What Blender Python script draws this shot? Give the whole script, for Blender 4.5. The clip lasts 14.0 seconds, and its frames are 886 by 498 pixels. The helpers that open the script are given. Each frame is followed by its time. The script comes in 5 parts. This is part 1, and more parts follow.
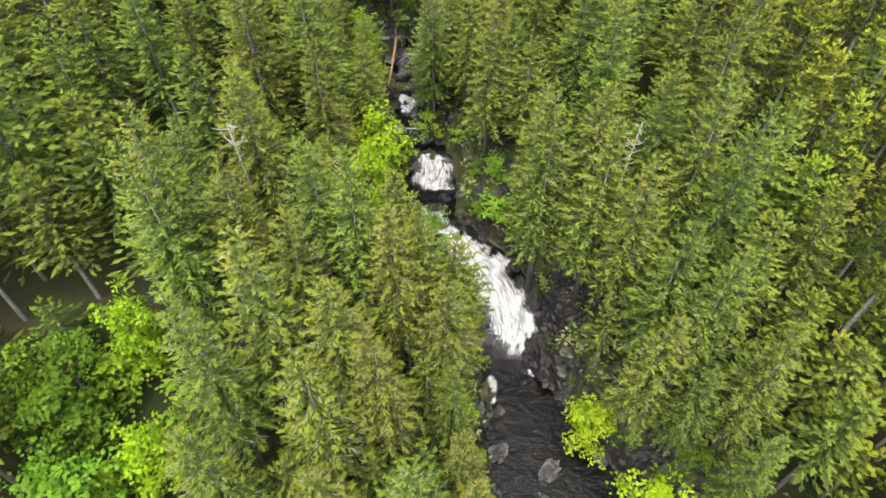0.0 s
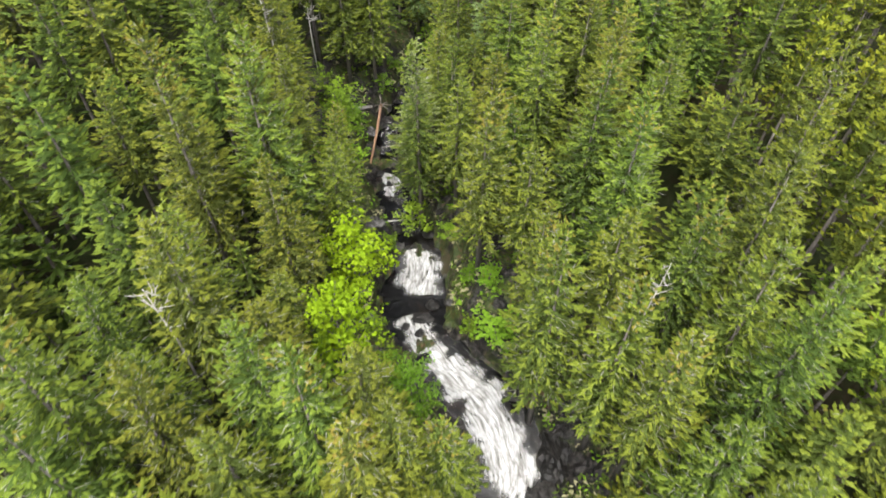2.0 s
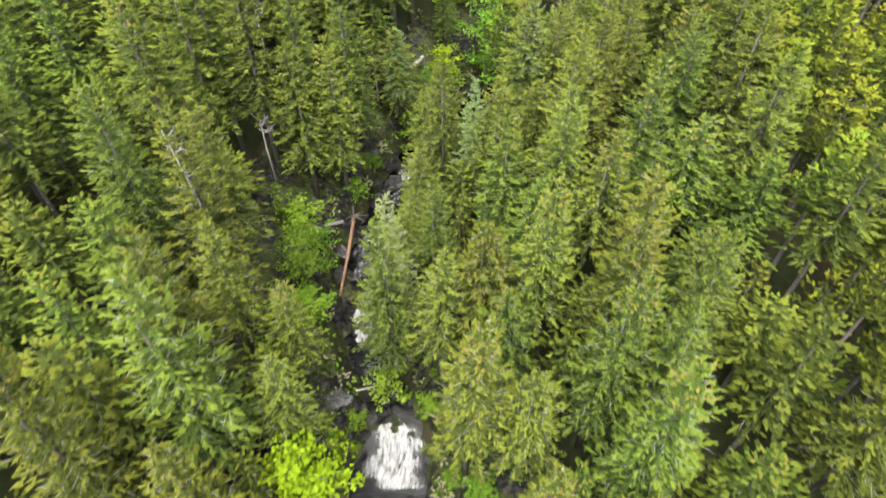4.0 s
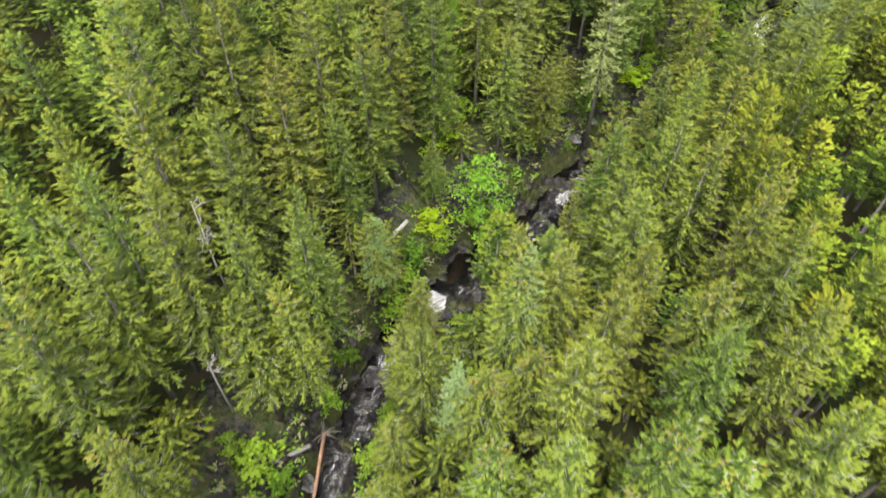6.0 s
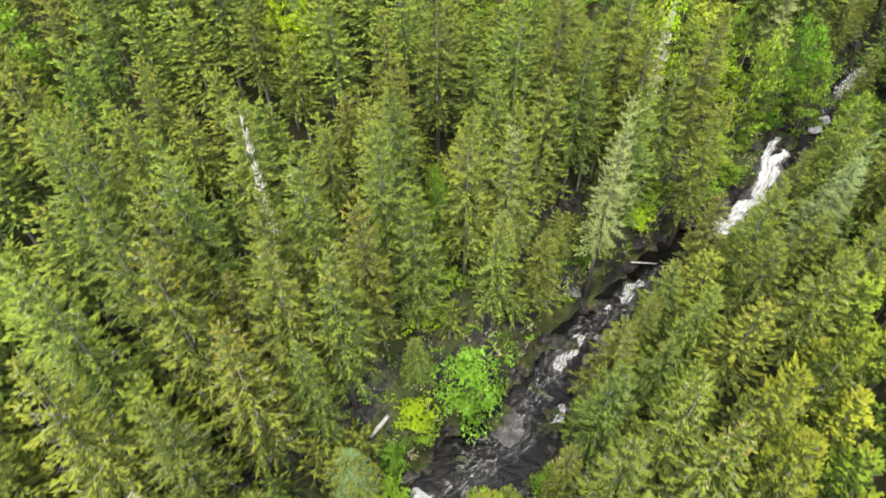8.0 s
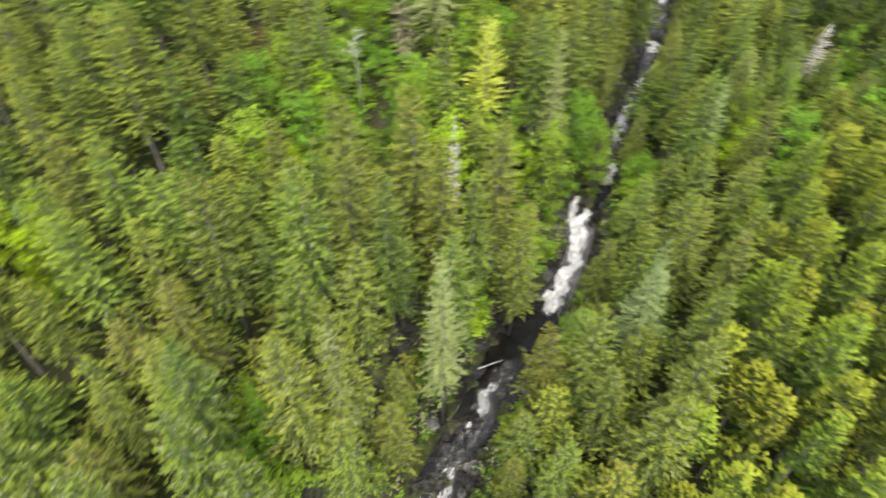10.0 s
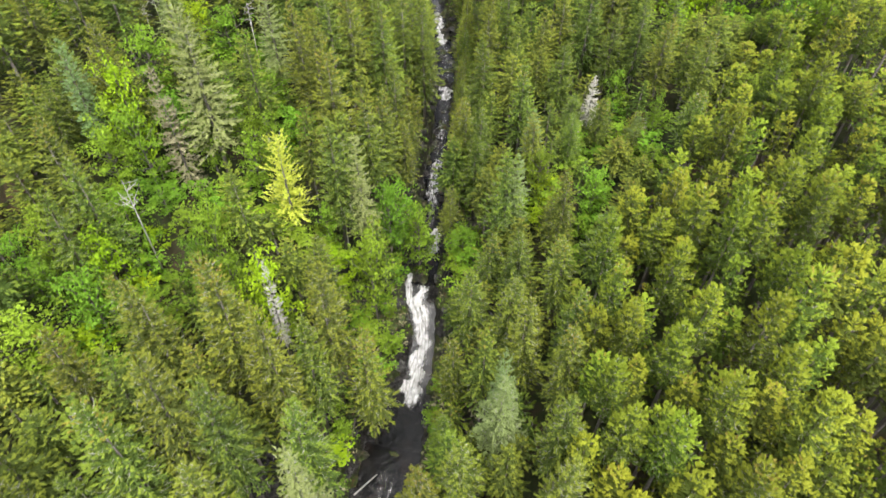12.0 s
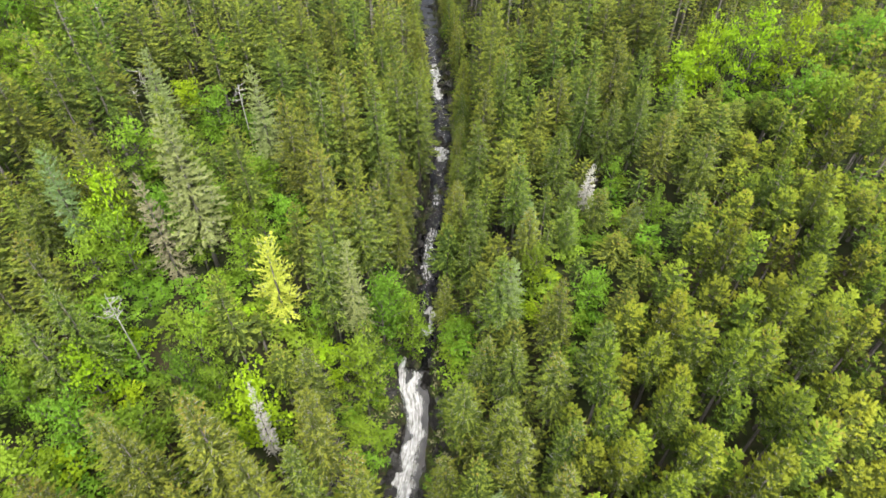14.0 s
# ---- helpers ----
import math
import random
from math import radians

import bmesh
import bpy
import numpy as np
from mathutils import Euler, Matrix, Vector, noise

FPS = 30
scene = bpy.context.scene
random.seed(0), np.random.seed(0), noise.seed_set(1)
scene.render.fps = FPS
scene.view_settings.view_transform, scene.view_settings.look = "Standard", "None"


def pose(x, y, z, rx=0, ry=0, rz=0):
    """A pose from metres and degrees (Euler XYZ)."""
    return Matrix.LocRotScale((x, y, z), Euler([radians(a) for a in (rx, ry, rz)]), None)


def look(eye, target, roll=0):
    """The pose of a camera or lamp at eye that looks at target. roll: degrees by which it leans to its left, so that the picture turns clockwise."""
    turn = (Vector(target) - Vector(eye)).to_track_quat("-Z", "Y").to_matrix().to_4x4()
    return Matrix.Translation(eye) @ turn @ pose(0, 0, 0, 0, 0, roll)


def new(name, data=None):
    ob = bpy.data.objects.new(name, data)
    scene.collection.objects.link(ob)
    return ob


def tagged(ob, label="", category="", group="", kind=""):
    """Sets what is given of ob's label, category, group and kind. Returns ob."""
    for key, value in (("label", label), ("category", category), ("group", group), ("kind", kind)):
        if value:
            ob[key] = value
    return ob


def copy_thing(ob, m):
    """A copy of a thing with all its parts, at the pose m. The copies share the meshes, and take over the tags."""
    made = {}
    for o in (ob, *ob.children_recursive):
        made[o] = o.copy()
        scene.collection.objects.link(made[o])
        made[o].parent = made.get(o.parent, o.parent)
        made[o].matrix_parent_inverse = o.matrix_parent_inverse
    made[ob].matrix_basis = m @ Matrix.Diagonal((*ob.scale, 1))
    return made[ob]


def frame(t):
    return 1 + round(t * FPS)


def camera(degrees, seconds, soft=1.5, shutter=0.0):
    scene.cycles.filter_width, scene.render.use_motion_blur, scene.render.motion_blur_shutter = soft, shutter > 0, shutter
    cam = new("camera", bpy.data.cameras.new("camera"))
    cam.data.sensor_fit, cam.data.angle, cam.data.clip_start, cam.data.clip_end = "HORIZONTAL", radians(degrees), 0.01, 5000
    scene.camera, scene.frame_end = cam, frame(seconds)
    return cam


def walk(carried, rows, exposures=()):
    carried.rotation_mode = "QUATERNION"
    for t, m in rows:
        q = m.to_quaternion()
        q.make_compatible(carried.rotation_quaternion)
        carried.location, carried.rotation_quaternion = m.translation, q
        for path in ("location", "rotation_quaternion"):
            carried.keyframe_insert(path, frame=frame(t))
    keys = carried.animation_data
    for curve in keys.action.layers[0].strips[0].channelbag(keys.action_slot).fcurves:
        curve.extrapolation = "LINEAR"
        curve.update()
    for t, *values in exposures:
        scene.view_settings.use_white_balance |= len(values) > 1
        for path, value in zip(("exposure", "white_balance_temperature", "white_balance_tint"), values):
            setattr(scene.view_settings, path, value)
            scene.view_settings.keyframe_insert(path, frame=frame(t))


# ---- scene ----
cam = camera(71.9, 14.0, 1.65, 0.4)

PATH = [
    (0, 0.05, 0.28, 39.59, 41.50, 0.00, 0.02),
    (0.5, 0.10, 2.42, 39.51, 41.71, 0.06, -0.09),
    (1, 0.36, 5.55, 39.50, 41.91, 0.01, 0.01),
    (1.5, 0.66, 8.76, 39.50, 42.17, -0.09, 0.01),
    (2, 1.03, 12.20, 39.51, 42.46, -0.06, -0.05),
    (2.2, 1.19, 13.40, 39.49, 42.62, -0.11, -0.00),
    (4.3, 2.68, 31.31, 41.44, 41.82, 0.09, -0.25),
    (4.5, 2.86, 32.93, 41.92, 41.88, 0.03, -0.15),
    (5, 3.25, 37.56, 43.61, 42.05, 0.06, -0.10),
    (5.5, 3.59, 41.81, 45.18, 42.38, 0.05, -0.04),
    (6, 3.93, 46.16, 46.87, 42.71, 0.12, -0.05),
    (6.5, 4.26, 50.10, 48.48, 43.05, 0.14, -0.04),
    (7, 4.68, 54.05, 50.25, 43.31, 0.06, 0.10),
    (7.5, 4.94, 57.69, 51.91, 43.59, 0.12, 0.02),
    (7.7, 5.05, 59.23, 52.58, 43.79, 0.12, -0.00),
    (9.8, 8.55, 73.00, 59.62, 44.56, -0.28, -13.25),
    (10, 9.19, 74.15, 60.06, 44.65, -0.10, -20.84),
    (10.2, 9.71, 75.04, 60.80, 44.44, -0.04, -26.61),
    (10.5, 10.71, 76.44, 61.30, 44.75, 0.30, -33.82),
    (11, 12.46, 78.42, 62.97, 44.83, 0.37, -39.82),
    (11.5, 14.14, 80.00, 64.63, 44.87, 0.17, -40.71),
    (12, 15.80, 81.64, 66.36, 44.93, -0.00, -40.73),
    (12.5, 17.24, 83.12, 67.98, 44.97, -0.13, -40.73),
    (13, 18.73, 84.65, 69.65, 45.06, -0.21, -40.72),
    (13.5, 20.15, 86.14, 71.22, 45.15, -0.23, -40.74),
    (14, 21.59, 87.57, 72.45, 45.31, -0.24, -40.69),
]
walk(cam, [(t, pose(x, y, z, rx, ry, rz)) for t, x, y, z, rx, ry, rz in PATH], [(0, 1.96), (2.2, 1.96), (4.3, 2.15), (7.7, 2.15), (9.8, 2.09), (14, 1.97)])

# ---------------------------------------------------------------- sky, sun
world = bpy.data.worlds.new("overcast_sky")
scene.world = world
world.use_nodes = True
wn, wl = world.node_tree.nodes, world.node_tree.links
SUN_ELEVATION, SUN_ROTATION = 66.0, 190.0
sky = wn.new("ShaderNodeTexSky")
sky.sky_type = "NISHITA"
sky.sun_disc = False
sky.sun_elevation, sky.sun_rotation = radians(SUN_ELEVATION), radians(SUN_ROTATION)
sky.air_density, sky.dust_density = 1.0, 4.0
grey = wn.new("ShaderNodeHueSaturation")
grey.inputs["Saturation"].default_value = 0.3
wl.new(sky.outputs["Color"], grey.inputs["Color"])
back = wn["Background"]
wl.new(grey.outputs["Color"], back.inputs["Color"])
back.inputs["Strength"].default_value = 0.15
sun = new("sun", bpy.data.lights.new("sun", "SUN"))
sun.data.energy, sun.data.angle, sun.data.color = 1.1, radians(60), (1.0, 0.97, 0.92)
sun.matrix_world = look((math.sin(radians(SUN_ROTATION)) * 60, math.cos(radians(SUN_ROTATION)) * 60, 60 * math.tan(radians(SUN_ELEVATION))), (0, 0, 0))


# ---------------------------------------------------------------- materials
def material(name):
    m = bpy.data.materials.new(name)
    m.use_nodes = True
    nt = m.node_tree
    return m, nt.nodes, nt.links, nt.nodes["Principled BSDF"]


def ramp(nodes, stops):
    r = nodes.new("ShaderNodeValToRGB")
    while len(r.color_ramp.elements) < len(stops):
        r.color_ramp.elements.new(0.5)
    for e, (p, c) in zip(r.color_ramp.elements, stops):
        e.position, e.color = p, (*c, 1)
    return r


def noise_node(nodes, links, scale, detail=6.0, rough=0.6, coords="Object"):
    tc = nodes.new("ShaderNodeTexCoord")
    n = nodes.new("ShaderNodeTexNoise")
    n.inputs["Scale"].default_value, n.inputs["Detail"].default_value, n.inputs["Roughness"].default_value = scale, detail, rough
    links.new(tc.outputs[coords], n.inputs["Vector"])
    return n


def add_bump(nodes, links, bsdf, source, strength, distance):
    b = nodes.new("ShaderNodeBump")
    b.inputs["Strength"].default_value, b.inputs["Distance"].default_value = strength, distance
    links.new(source, b.inputs["Height"])
    links.new(b.outputs["Normal"], bsdf.inputs["Normal"])
    return b


def foliage(name, dark, light, hue_swing=0.022, value_swing=0.4, passing=0.2, grain=3.0):
    """Leaves or needles: every spray differs a little, every tree differs more, light passes through thin parts."""
    m, n, l, bsdf = material(name)
    geo, info = n.new("ShaderNodeNewGeometry"), n.new("ShaderNodeObjectInfo")
    tone = n.new("ShaderNodeAttribute")
    tone.attribute_name = "tone"
    mix = n.new("ShaderNodeMix")
    mix.data_type = "RGBA"
    mix.inputs["A"].default_value, mix.inputs["B"].default_value = (*dark, 1), (*light, 1)
    speck = noise_node(n, l, grain, 3.0, 0.7)
    needles = noise_node(n, l, 17.0, 2.0, 0.6)
    add_bump(n, l, bsdf, needles.outputs["Fac"], 0.7, 0.05)
    blend = n.new("ShaderNodeMath")
    blend.operation = "MULTIPLY_ADD"
    blend.inputs[1].default_value, blend.inputs[2].default_value = 0.1, -0.15
    l.new(geo.outputs["Random Per Island"], blend.inputs[0])
    add = n.new("ShaderNodeMath")
    add.operation = "MULTIPLY_ADD"
    add.inputs[1].default_value = 0.5
    l.new(speck.outputs["Fac"], add.inputs[0])
    l.new(blend.outputs[0], add.inputs[2])
    fleck = n.new("ShaderNodeMath")
    fleck.operation = "MULTIPLY_ADD"
    fleck.inputs[1].default_value = 0.6
    l.new(needles.outputs["Fac"], fleck.inputs[0])
    l.new(add.outputs[0], fleck.inputs[2])
    l.new(fleck.outputs[0], mix.inputs["Factor"])
    each = n.new("ShaderNodeMath")
    each.operation = "ADD"
    l.new(tone.outputs["Fac"], each.inputs[0])
    l.new(info.outputs["Random"], each.inputs[1])
    wrap = n.new("ShaderNodeMath")
    wrap.operation = "FRACT"
    l.new(each.outputs[0], wrap.inputs[0])
    hue = n.new("ShaderNodeMapRange")
    hue.inputs["To Min"].default_value, hue.inputs["To Max"].default_value = 0.5 - hue_swing, 0.5 + hue_swing
    l.new(wrap.outputs[0], hue.inputs["Value"])
    second = n.new("ShaderNodeMath")
    second.operation = "MULTIPLY"
    second.inputs[1].default_value = 7.31
    l.new(wrap.outputs[0], second.inputs[0])
    second_wrap = n.new("ShaderNodeMath")
    second_wrap.operation = "FRACT"
    l.new(second.outputs[0], second_wrap.inputs[0])
    val = n.new("ShaderNodeMapRange")
    val.inputs["To Min"].default_value, val.inputs["To Max"].default_value = 1 - value_swing / 2, 1 + value_swing / 2
    l.new(second_wrap.outputs[0], val.inputs["Value"])
    hsv = n.new("ShaderNodeHueSaturation")
    l.new(mix.outputs["Result"], hsv.inputs["Color"])
    l.new(hue.outputs["Result"], hsv.inputs["Hue"])
    l.new(val.outputs["Result"], hsv.inputs["Value"])
    l.new(hsv.outputs["Color"], bsdf.inputs["Base Color"])
    bsdf.inputs["Roughness"].default_value = 0.6
    bsdf.inputs["Specular IOR Level"].default_value = 0.12
    glow = n.new("ShaderNodeBsdfTranslucent")
    l.new(hsv.outputs["Color"], glow.inputs["Color"])
    both = n.new("ShaderNodeMixShader")
    both.inputs["Fac"].default_value = passing
    l.new(bsdf.outputs[0], both.inputs[1])
    l.new(glow.outputs[0], both.inputs[2])
    l.new(both.outputs[0], n["Material Output"].inputs["Surface"])
    return m


# the step from old to new needles also carries some of the crowns' shading
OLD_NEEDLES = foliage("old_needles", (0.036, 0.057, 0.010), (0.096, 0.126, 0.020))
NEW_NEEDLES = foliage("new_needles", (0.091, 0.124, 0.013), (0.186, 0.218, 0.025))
PINE_OLD = foliage("older_pine_needles", (0.035, 0.056, 0.007), (0.094, 0.126, 0.015))
PINE_NEW = foliage("young_pine_needles", (0.110, 0.146, 0.010), (0.228, 0.264, 0.020))
CONES = foliage("cone_laden_shoots", (0.14, 0.125, 0.02), (0.22, 0.19, 0.03), 0.01, 0.3)
BLUE_NEEDLES = foliage("blue_needles", (0.085, 0.138, 0.042), (0.19, 0.258, 0.09), 0.015, 0.25)
PALE_NEEDLES = foliage("pale_needles", (0.118, 0.15, 0.045), (0.25, 0.288, 0.10), 0.015, 0.25)
BROWN_NEEDLES = foliage("withering_needles", (0.165, 0.155, 0.085), (0.33, 0.305, 0.185), 0.01, 0.25)
YELLOW_NEEDLES = foliage("yellow_needles", (0.34, 0.39, 0.035), (0.56, 0.60, 0.09), 0.01, 0.2)
LEAF = foliage("fresh_leaves", (0.094, 0.182, 0.011), (0.245, 0.385, 0.034), 0.018, 0.55, 0.4)
LIME_LEAF = foliage("lime_leaves", (0.17, 0.30, 0.008), (0.38, 0.52, 0.018), 0.012, 0.3, 0.4)
DEAD_NEEDLES = foliage("dead_needles", (0.33, 0.31, 0.265), (0.58, 0.56, 0.50), 0.01, 0.3, 0.1)
LICHEN_TWIG = foliage("lichen_twigs", (0.17, 0.165, 0.14), (0.36, 0.35, 0.31), 0.01, 0.3, 0.05)


def bark(name, dark, light):
    m, n, l, b = material(name)
    t = noise_node(n, l, 6.0)
    r = ramp(n, [(0.3, dark), (0.7, light)])
    l.new(t.outputs["Fac"], r.inputs["Fac"])
    l.new(r.outputs["Color"], b.inputs["Base Color"])
    b.inputs["Roughness"].default_value = 0.9
    add_bump(n, l, b, t.outputs["Fac"], 0.6, 0.03)
    return m


BARK = bark("grey_bark", (0.05, 0.042, 0.036), (0.14, 0.125, 0.11))
BLEACHED = bark("bleached_wood", (0.20, 0.185, 0.165), (0.38, 0.365, 0.34))
RUSSET = bark("russet_wood", (0.15, 0.082, 0.048), (0.33, 0.19, 0.115))


def rock_material(name, stops, scale, gloss):
    m, n, l, b = material(name)
    big, fine = noise_node(n, l, scale), noise_node(n, l, scale * 9)
    r = ramp(n, stops)
    mixer = n.new("ShaderNodeMath")
    mixer.operation = "MULTIPLY_ADD"
    mixer.inputs[1].default_value = 0.35
    l.new(fine.outputs["Fac"], mixer.inputs[0])
    part_of = n.new("ShaderNodeMath")
    part_of.operation = "MULTIPLY"
    part_of.inputs[1].default_value = 0.65
    l.new(big.outputs["Fac"], part_of.inputs[0])
    l.new(part_of.outputs[0], mixer.inputs[2])
    l.new(mixer.outputs[0], r.inputs["Fac"])
    l.new(r.outputs["Color"], b.inputs["Base Color"])
    b.inputs["Roughness"].default_value = gloss
    b.inputs["Specular IOR Level"].default_value = 0.25
    add_bump(n, l, b, mixer.outputs[0], 0.9, 0.15)
    return m


WET_ROCK = rock_material("wet_rock", [(0.36, (0.003, 0.003, 0.0025)), (0.5, (0.011, 0.010, 0.009)), (0.66, (0.05, 0.046, 0.042))], 1.2, 0.5)
DRY_ROCK = rock_material("dry_rock", [(0.34, (0.010, 0.009, 0.008)), (0.5, (0.045, 0.043, 0.040)), (0.66, (0.16, 0.155, 0.148))], 1.6, 0.75)
FLOOR = rock_material("forest_floor", [(0.30, (0.010, 0.014, 0.004)), (0.47, (0.022, 0.029, 0.008)), (0.60, (0.034, 0.026, 0.014)), (0.76, (0.09, 0.052, 0.03))], 0.16, 0.95)

BANK, bn, bl, bb = material("rocky_bank")
bank_big, bank_fine = noise_node(bn, bl, 0.35), noise_node(bn, bl, 2.6)
bank_rock = ramp(bn, [(0.36, (0.004, 0.004, 0.004)), (0.5, (0.014, 0.012, 0.011)), (0.66, (0.05, 0.046, 0.042))])
bl.new(bank_fine.outputs["Fac"], bank_rock.inputs["Fac"])
bank_soil = ramp(bn, [(0.35, (0.02, 0.032, 0.008)), (0.52, (0.04, 0.055, 0.014)), (0.64, (0.075, 0.042, 0.024))])
bl.new(bank_fine.outputs["Fac"], bank_soil.inputs["Fac"])
bank_mask = ramp(bn, [(0.46, (0, 0, 0)), (0.56, (1, 1, 1))])
bl.new(bank_big.outputs["Fac"], bank_mask.inputs["Fac"])
bank_mix = bn.new("ShaderNodeMix")
bank_mix.data_type = "RGBA"
bl.new(bank_mask.outputs["Color"], bank_mix.inputs["Factor"])
bl.new(bank_rock.outputs["Color"], bank_mix.inputs["A"])
bl.new(bank_soil.outputs["Color"], bank_mix.inputs["B"])
bl.new(bank_mix.outputs["Result"], bb.inputs["Base Color"])
bb.inputs["Roughness"].default_value = 0.55
bb.inputs["Specular IOR Level"].default_value = 0.2
add_bump(bn, bl, bb, bank_fine.outputs["Fac"], 0.9, 0.2)

WATER, n_, l_, b_ = material("peaty_water")
ripple, swirl = noise_node(n_, l_, 1.7, 6.0, 0.66), noise_node(n_, l_, 0.5, 4.0, 0.6)
tea = ramp(n_, [(0.35, (0.0015, 0.0014, 0.0013)), (0.55, (0.003, 0.0024, 0.002)), (0.75, (0.014, 0.007, 0.0035))])
l_.new(swirl.outputs["Fac"], tea.inputs["Fac"])
l_.new(tea.outputs["Color"], b_.inputs["Base Color"])
b_.inputs["Roughness"].default_value = 0.08
b_.inputs["IOR"].default_value = 1.33
add_bump(n_, l_, b_, ripple.outputs["Fac"], 0.55, 0.22)

FOAM, n_, l_, b_ = material("white_foam")
flow = n_.new("ShaderNodeAttribute")
flow.attribute_name = "flow"
foam_amount = n_.new("ShaderNodeAttribute")
foam_amount.attribute_name = "foam"


def flow_noise(along, across, detail):
    stretch = n_.new("ShaderNodeVectorMath")
    stretch.operation = "MULTIPLY"
    stretch.inputs[1].default_value = (along, across, 1)
    l_.new(flow.outputs["Vector"], stretch.inputs[0])
    t = n_.new("ShaderNodeTexNoise")
    t.inputs["Scale"].default_value, t.inputs["Detail"].default_value, t.inputs["Roughness"].default_value = 1.0, detail, 0.65
    t.inputs["Distortion"].default_value = 0.6
    l_.new(stretch.outputs[0], t.inputs["Vector"])
    return t


froth, streak, lace = flow_noise(4.0, 6.0, 6.0), flow_noise(0.7, 4.0, 7.0), flow_noise(1.3, 3.6, 9.0)
foam_ramp = ramp(n_, [(0.36, (0.14, 0.135, 0.12)), (0.47, (0.34, 0.335, 0.32)), (0.60, (0.55, 0.55, 0.545))])
l_.new(streak.outputs["Fac"], foam_ramp.inputs["Fac"])
l_.new(foam_ramp.outputs["Color"], b_.inputs["Base Color"])
b_.inputs["Roughness"].default_value = 0.7
add_bump(n_, l_, b_, froth.outputs["Fac"], 0.8, 0.12)
total = n_.new("ShaderNodeMath")
total.operation = "MULTIPLY_ADD"
total.inputs[1].default_value = 3.8
l_.new(lace.outputs["Fac"], total.inputs[0])
l_.new(foam_amount.outputs["Fac"], total.inputs[2])
edge_of = n_.new("ShaderNodeMapRange")
edge_of.inputs["From Min"].default_value, edge_of.inputs["From Max"].default_value = 0.9, 2.9
l_.new(total.outputs[0], edge_of.inputs["Value"])
clear = n_.new("ShaderNodeBsdfTransparent")
shown = n_.new("ShaderNodeMixShader")
l_.new(edge_of.outputs["Result"], shown.inputs["Fac"])
l_.new(clear.outputs[0], shown.inputs[1])
l_.new(b_.outputs[0], shown.inputs[2])
l_.new(shown.outputs[0], n_["Material Output"].inputs["Surface"])


# ---------------------------------------------------------------- helpers for meshes
def mesh_from(name, verts, faces, mats, which=None, smooth=False, normals=None):
    me = bpy.data.meshes.new(name)
    me.from_pydata([tuple(v) for v in verts], [], [tuple(f) for f in faces])
    for m in mats:
        me.materials.append(m)
    if which is not None:
        me.polygons.foreach_set("material_index", np.asarray(which, np.int32))
    if smooth:
        me.polygons.foreach_set("use_smooth", np.ones(len(me.polygons), bool))
    me.update()
    if normals is not None:
        me.polygons.foreach_set("use_smooth", np.ones(len(me.polygons), bool))
        me.normals_split_custom_set_from_vertices(normals.tolist())
    return me


def leaf_normals(verts, faces, core, rng_):
    """Foliage is lit as a soft mass: every spray faces out from the stem and up. Returns faces wound to suit, and a normal a vertex."""
    v, f = np.array([tuple(p) for p in verts]), np.array([tuple(q) for q in faces])
    mid = v[f].mean(1)
    out = mid - np.asarray(core)
    if core[2] == 0:
        out[:, 2] = 0
    out /= np.linalg.norm(out, axis=1)[:, None] + 0.4
    r = np.random.RandomState(rng_)
    n = out * 0.78 + np.array([0, 0, 0.58]) + r.normal(0, 0.17, out.shape)
    n /= np.linalg.norm(n, axis=1)[:, None]
    flat = np.cross(v[f[:, 1]] - v[f[:, 0]], v[f[:, 2]] - v[f[:, 0]])
    back = (flat * n).sum(1) < 0
    f[back] = f[back][:, ::-1]
    each = np.zeros_like(v)
    each[f] = n[:, None, :]
    return f, each


def part(name, me, parent, label=""):
    ob = new(name, me)
    ob.parent = parent
    return tagged(ob, label=label) if label else ob


def tube(points, radii, sides=6):
    """A tapered tube along points."""
    points = [Vector(p) for p in points]
    verts, faces = [], []
    for i, p in enumerate(points):
        d = (points[min(i + 1, len(points) - 1)] - points[max(i - 1, 0)]).normalized()
        side = d.cross(Vector((0.31, 0.95, 0.07))).normalized()
        other = d.cross(side)
        for k in range(sides):
            a = 2 * math.pi * k / sides
            verts.append(p + (side * math.cos(a) + other * math.sin(a)) * radii[i])
    for i in range(len(points) - 1):
        for k in range(sides):
            a, b = i * sides + k, i * sides + (k + 1) % sides
            faces.append((a, b, b + sides, a + sides))
    faces.append(tuple(range(sides - 1, -1, -1)))
    faces.append(tuple(range((len(points) - 1) * sides, len(points) * sides)))
    return verts, faces


def joined(pieces):
    """Several (verts, faces) as one."""
    verts, faces = [], []
    for v, f in pieces:
        k = len(verts)
        verts += list(v)
        faces += [tuple(i + k for i in face) for face in f]
    return verts, faces


# ---------------------------------------------------------------- the stream's course
# x, y, water level, width
LOWER_COURSE = [
    (4, -60, -8.5, 8), (9, -20, -6.9, 8), (10.5, 2, -6.3, 10), (9.2, 14, -6.2, 10.5), (7.6, 20, -6.1, 8.4), (6.0, 27, -5.7, 5.8),
    (6.2, 30.5, -4.9, 5.8), (4.5, 34.6, -2.9, 5.8), (0.2, 39.4, -2.0, 5.0), (-1.5, 43.8, -1.9, 6.0), (-1.0, 47.4, -1.6, 5), (-1.6, 50.5, -0.7, 3.6),
    (-4.0, 57.2, -0.8, 3.6), (-4.8, 62, -0.5, 3.4), (-4.1, 66.5, -0.5, 3.4), (-2.0, 74, -0.4, 3.4), (-0.3, 78, -0.3, 4.2),
]
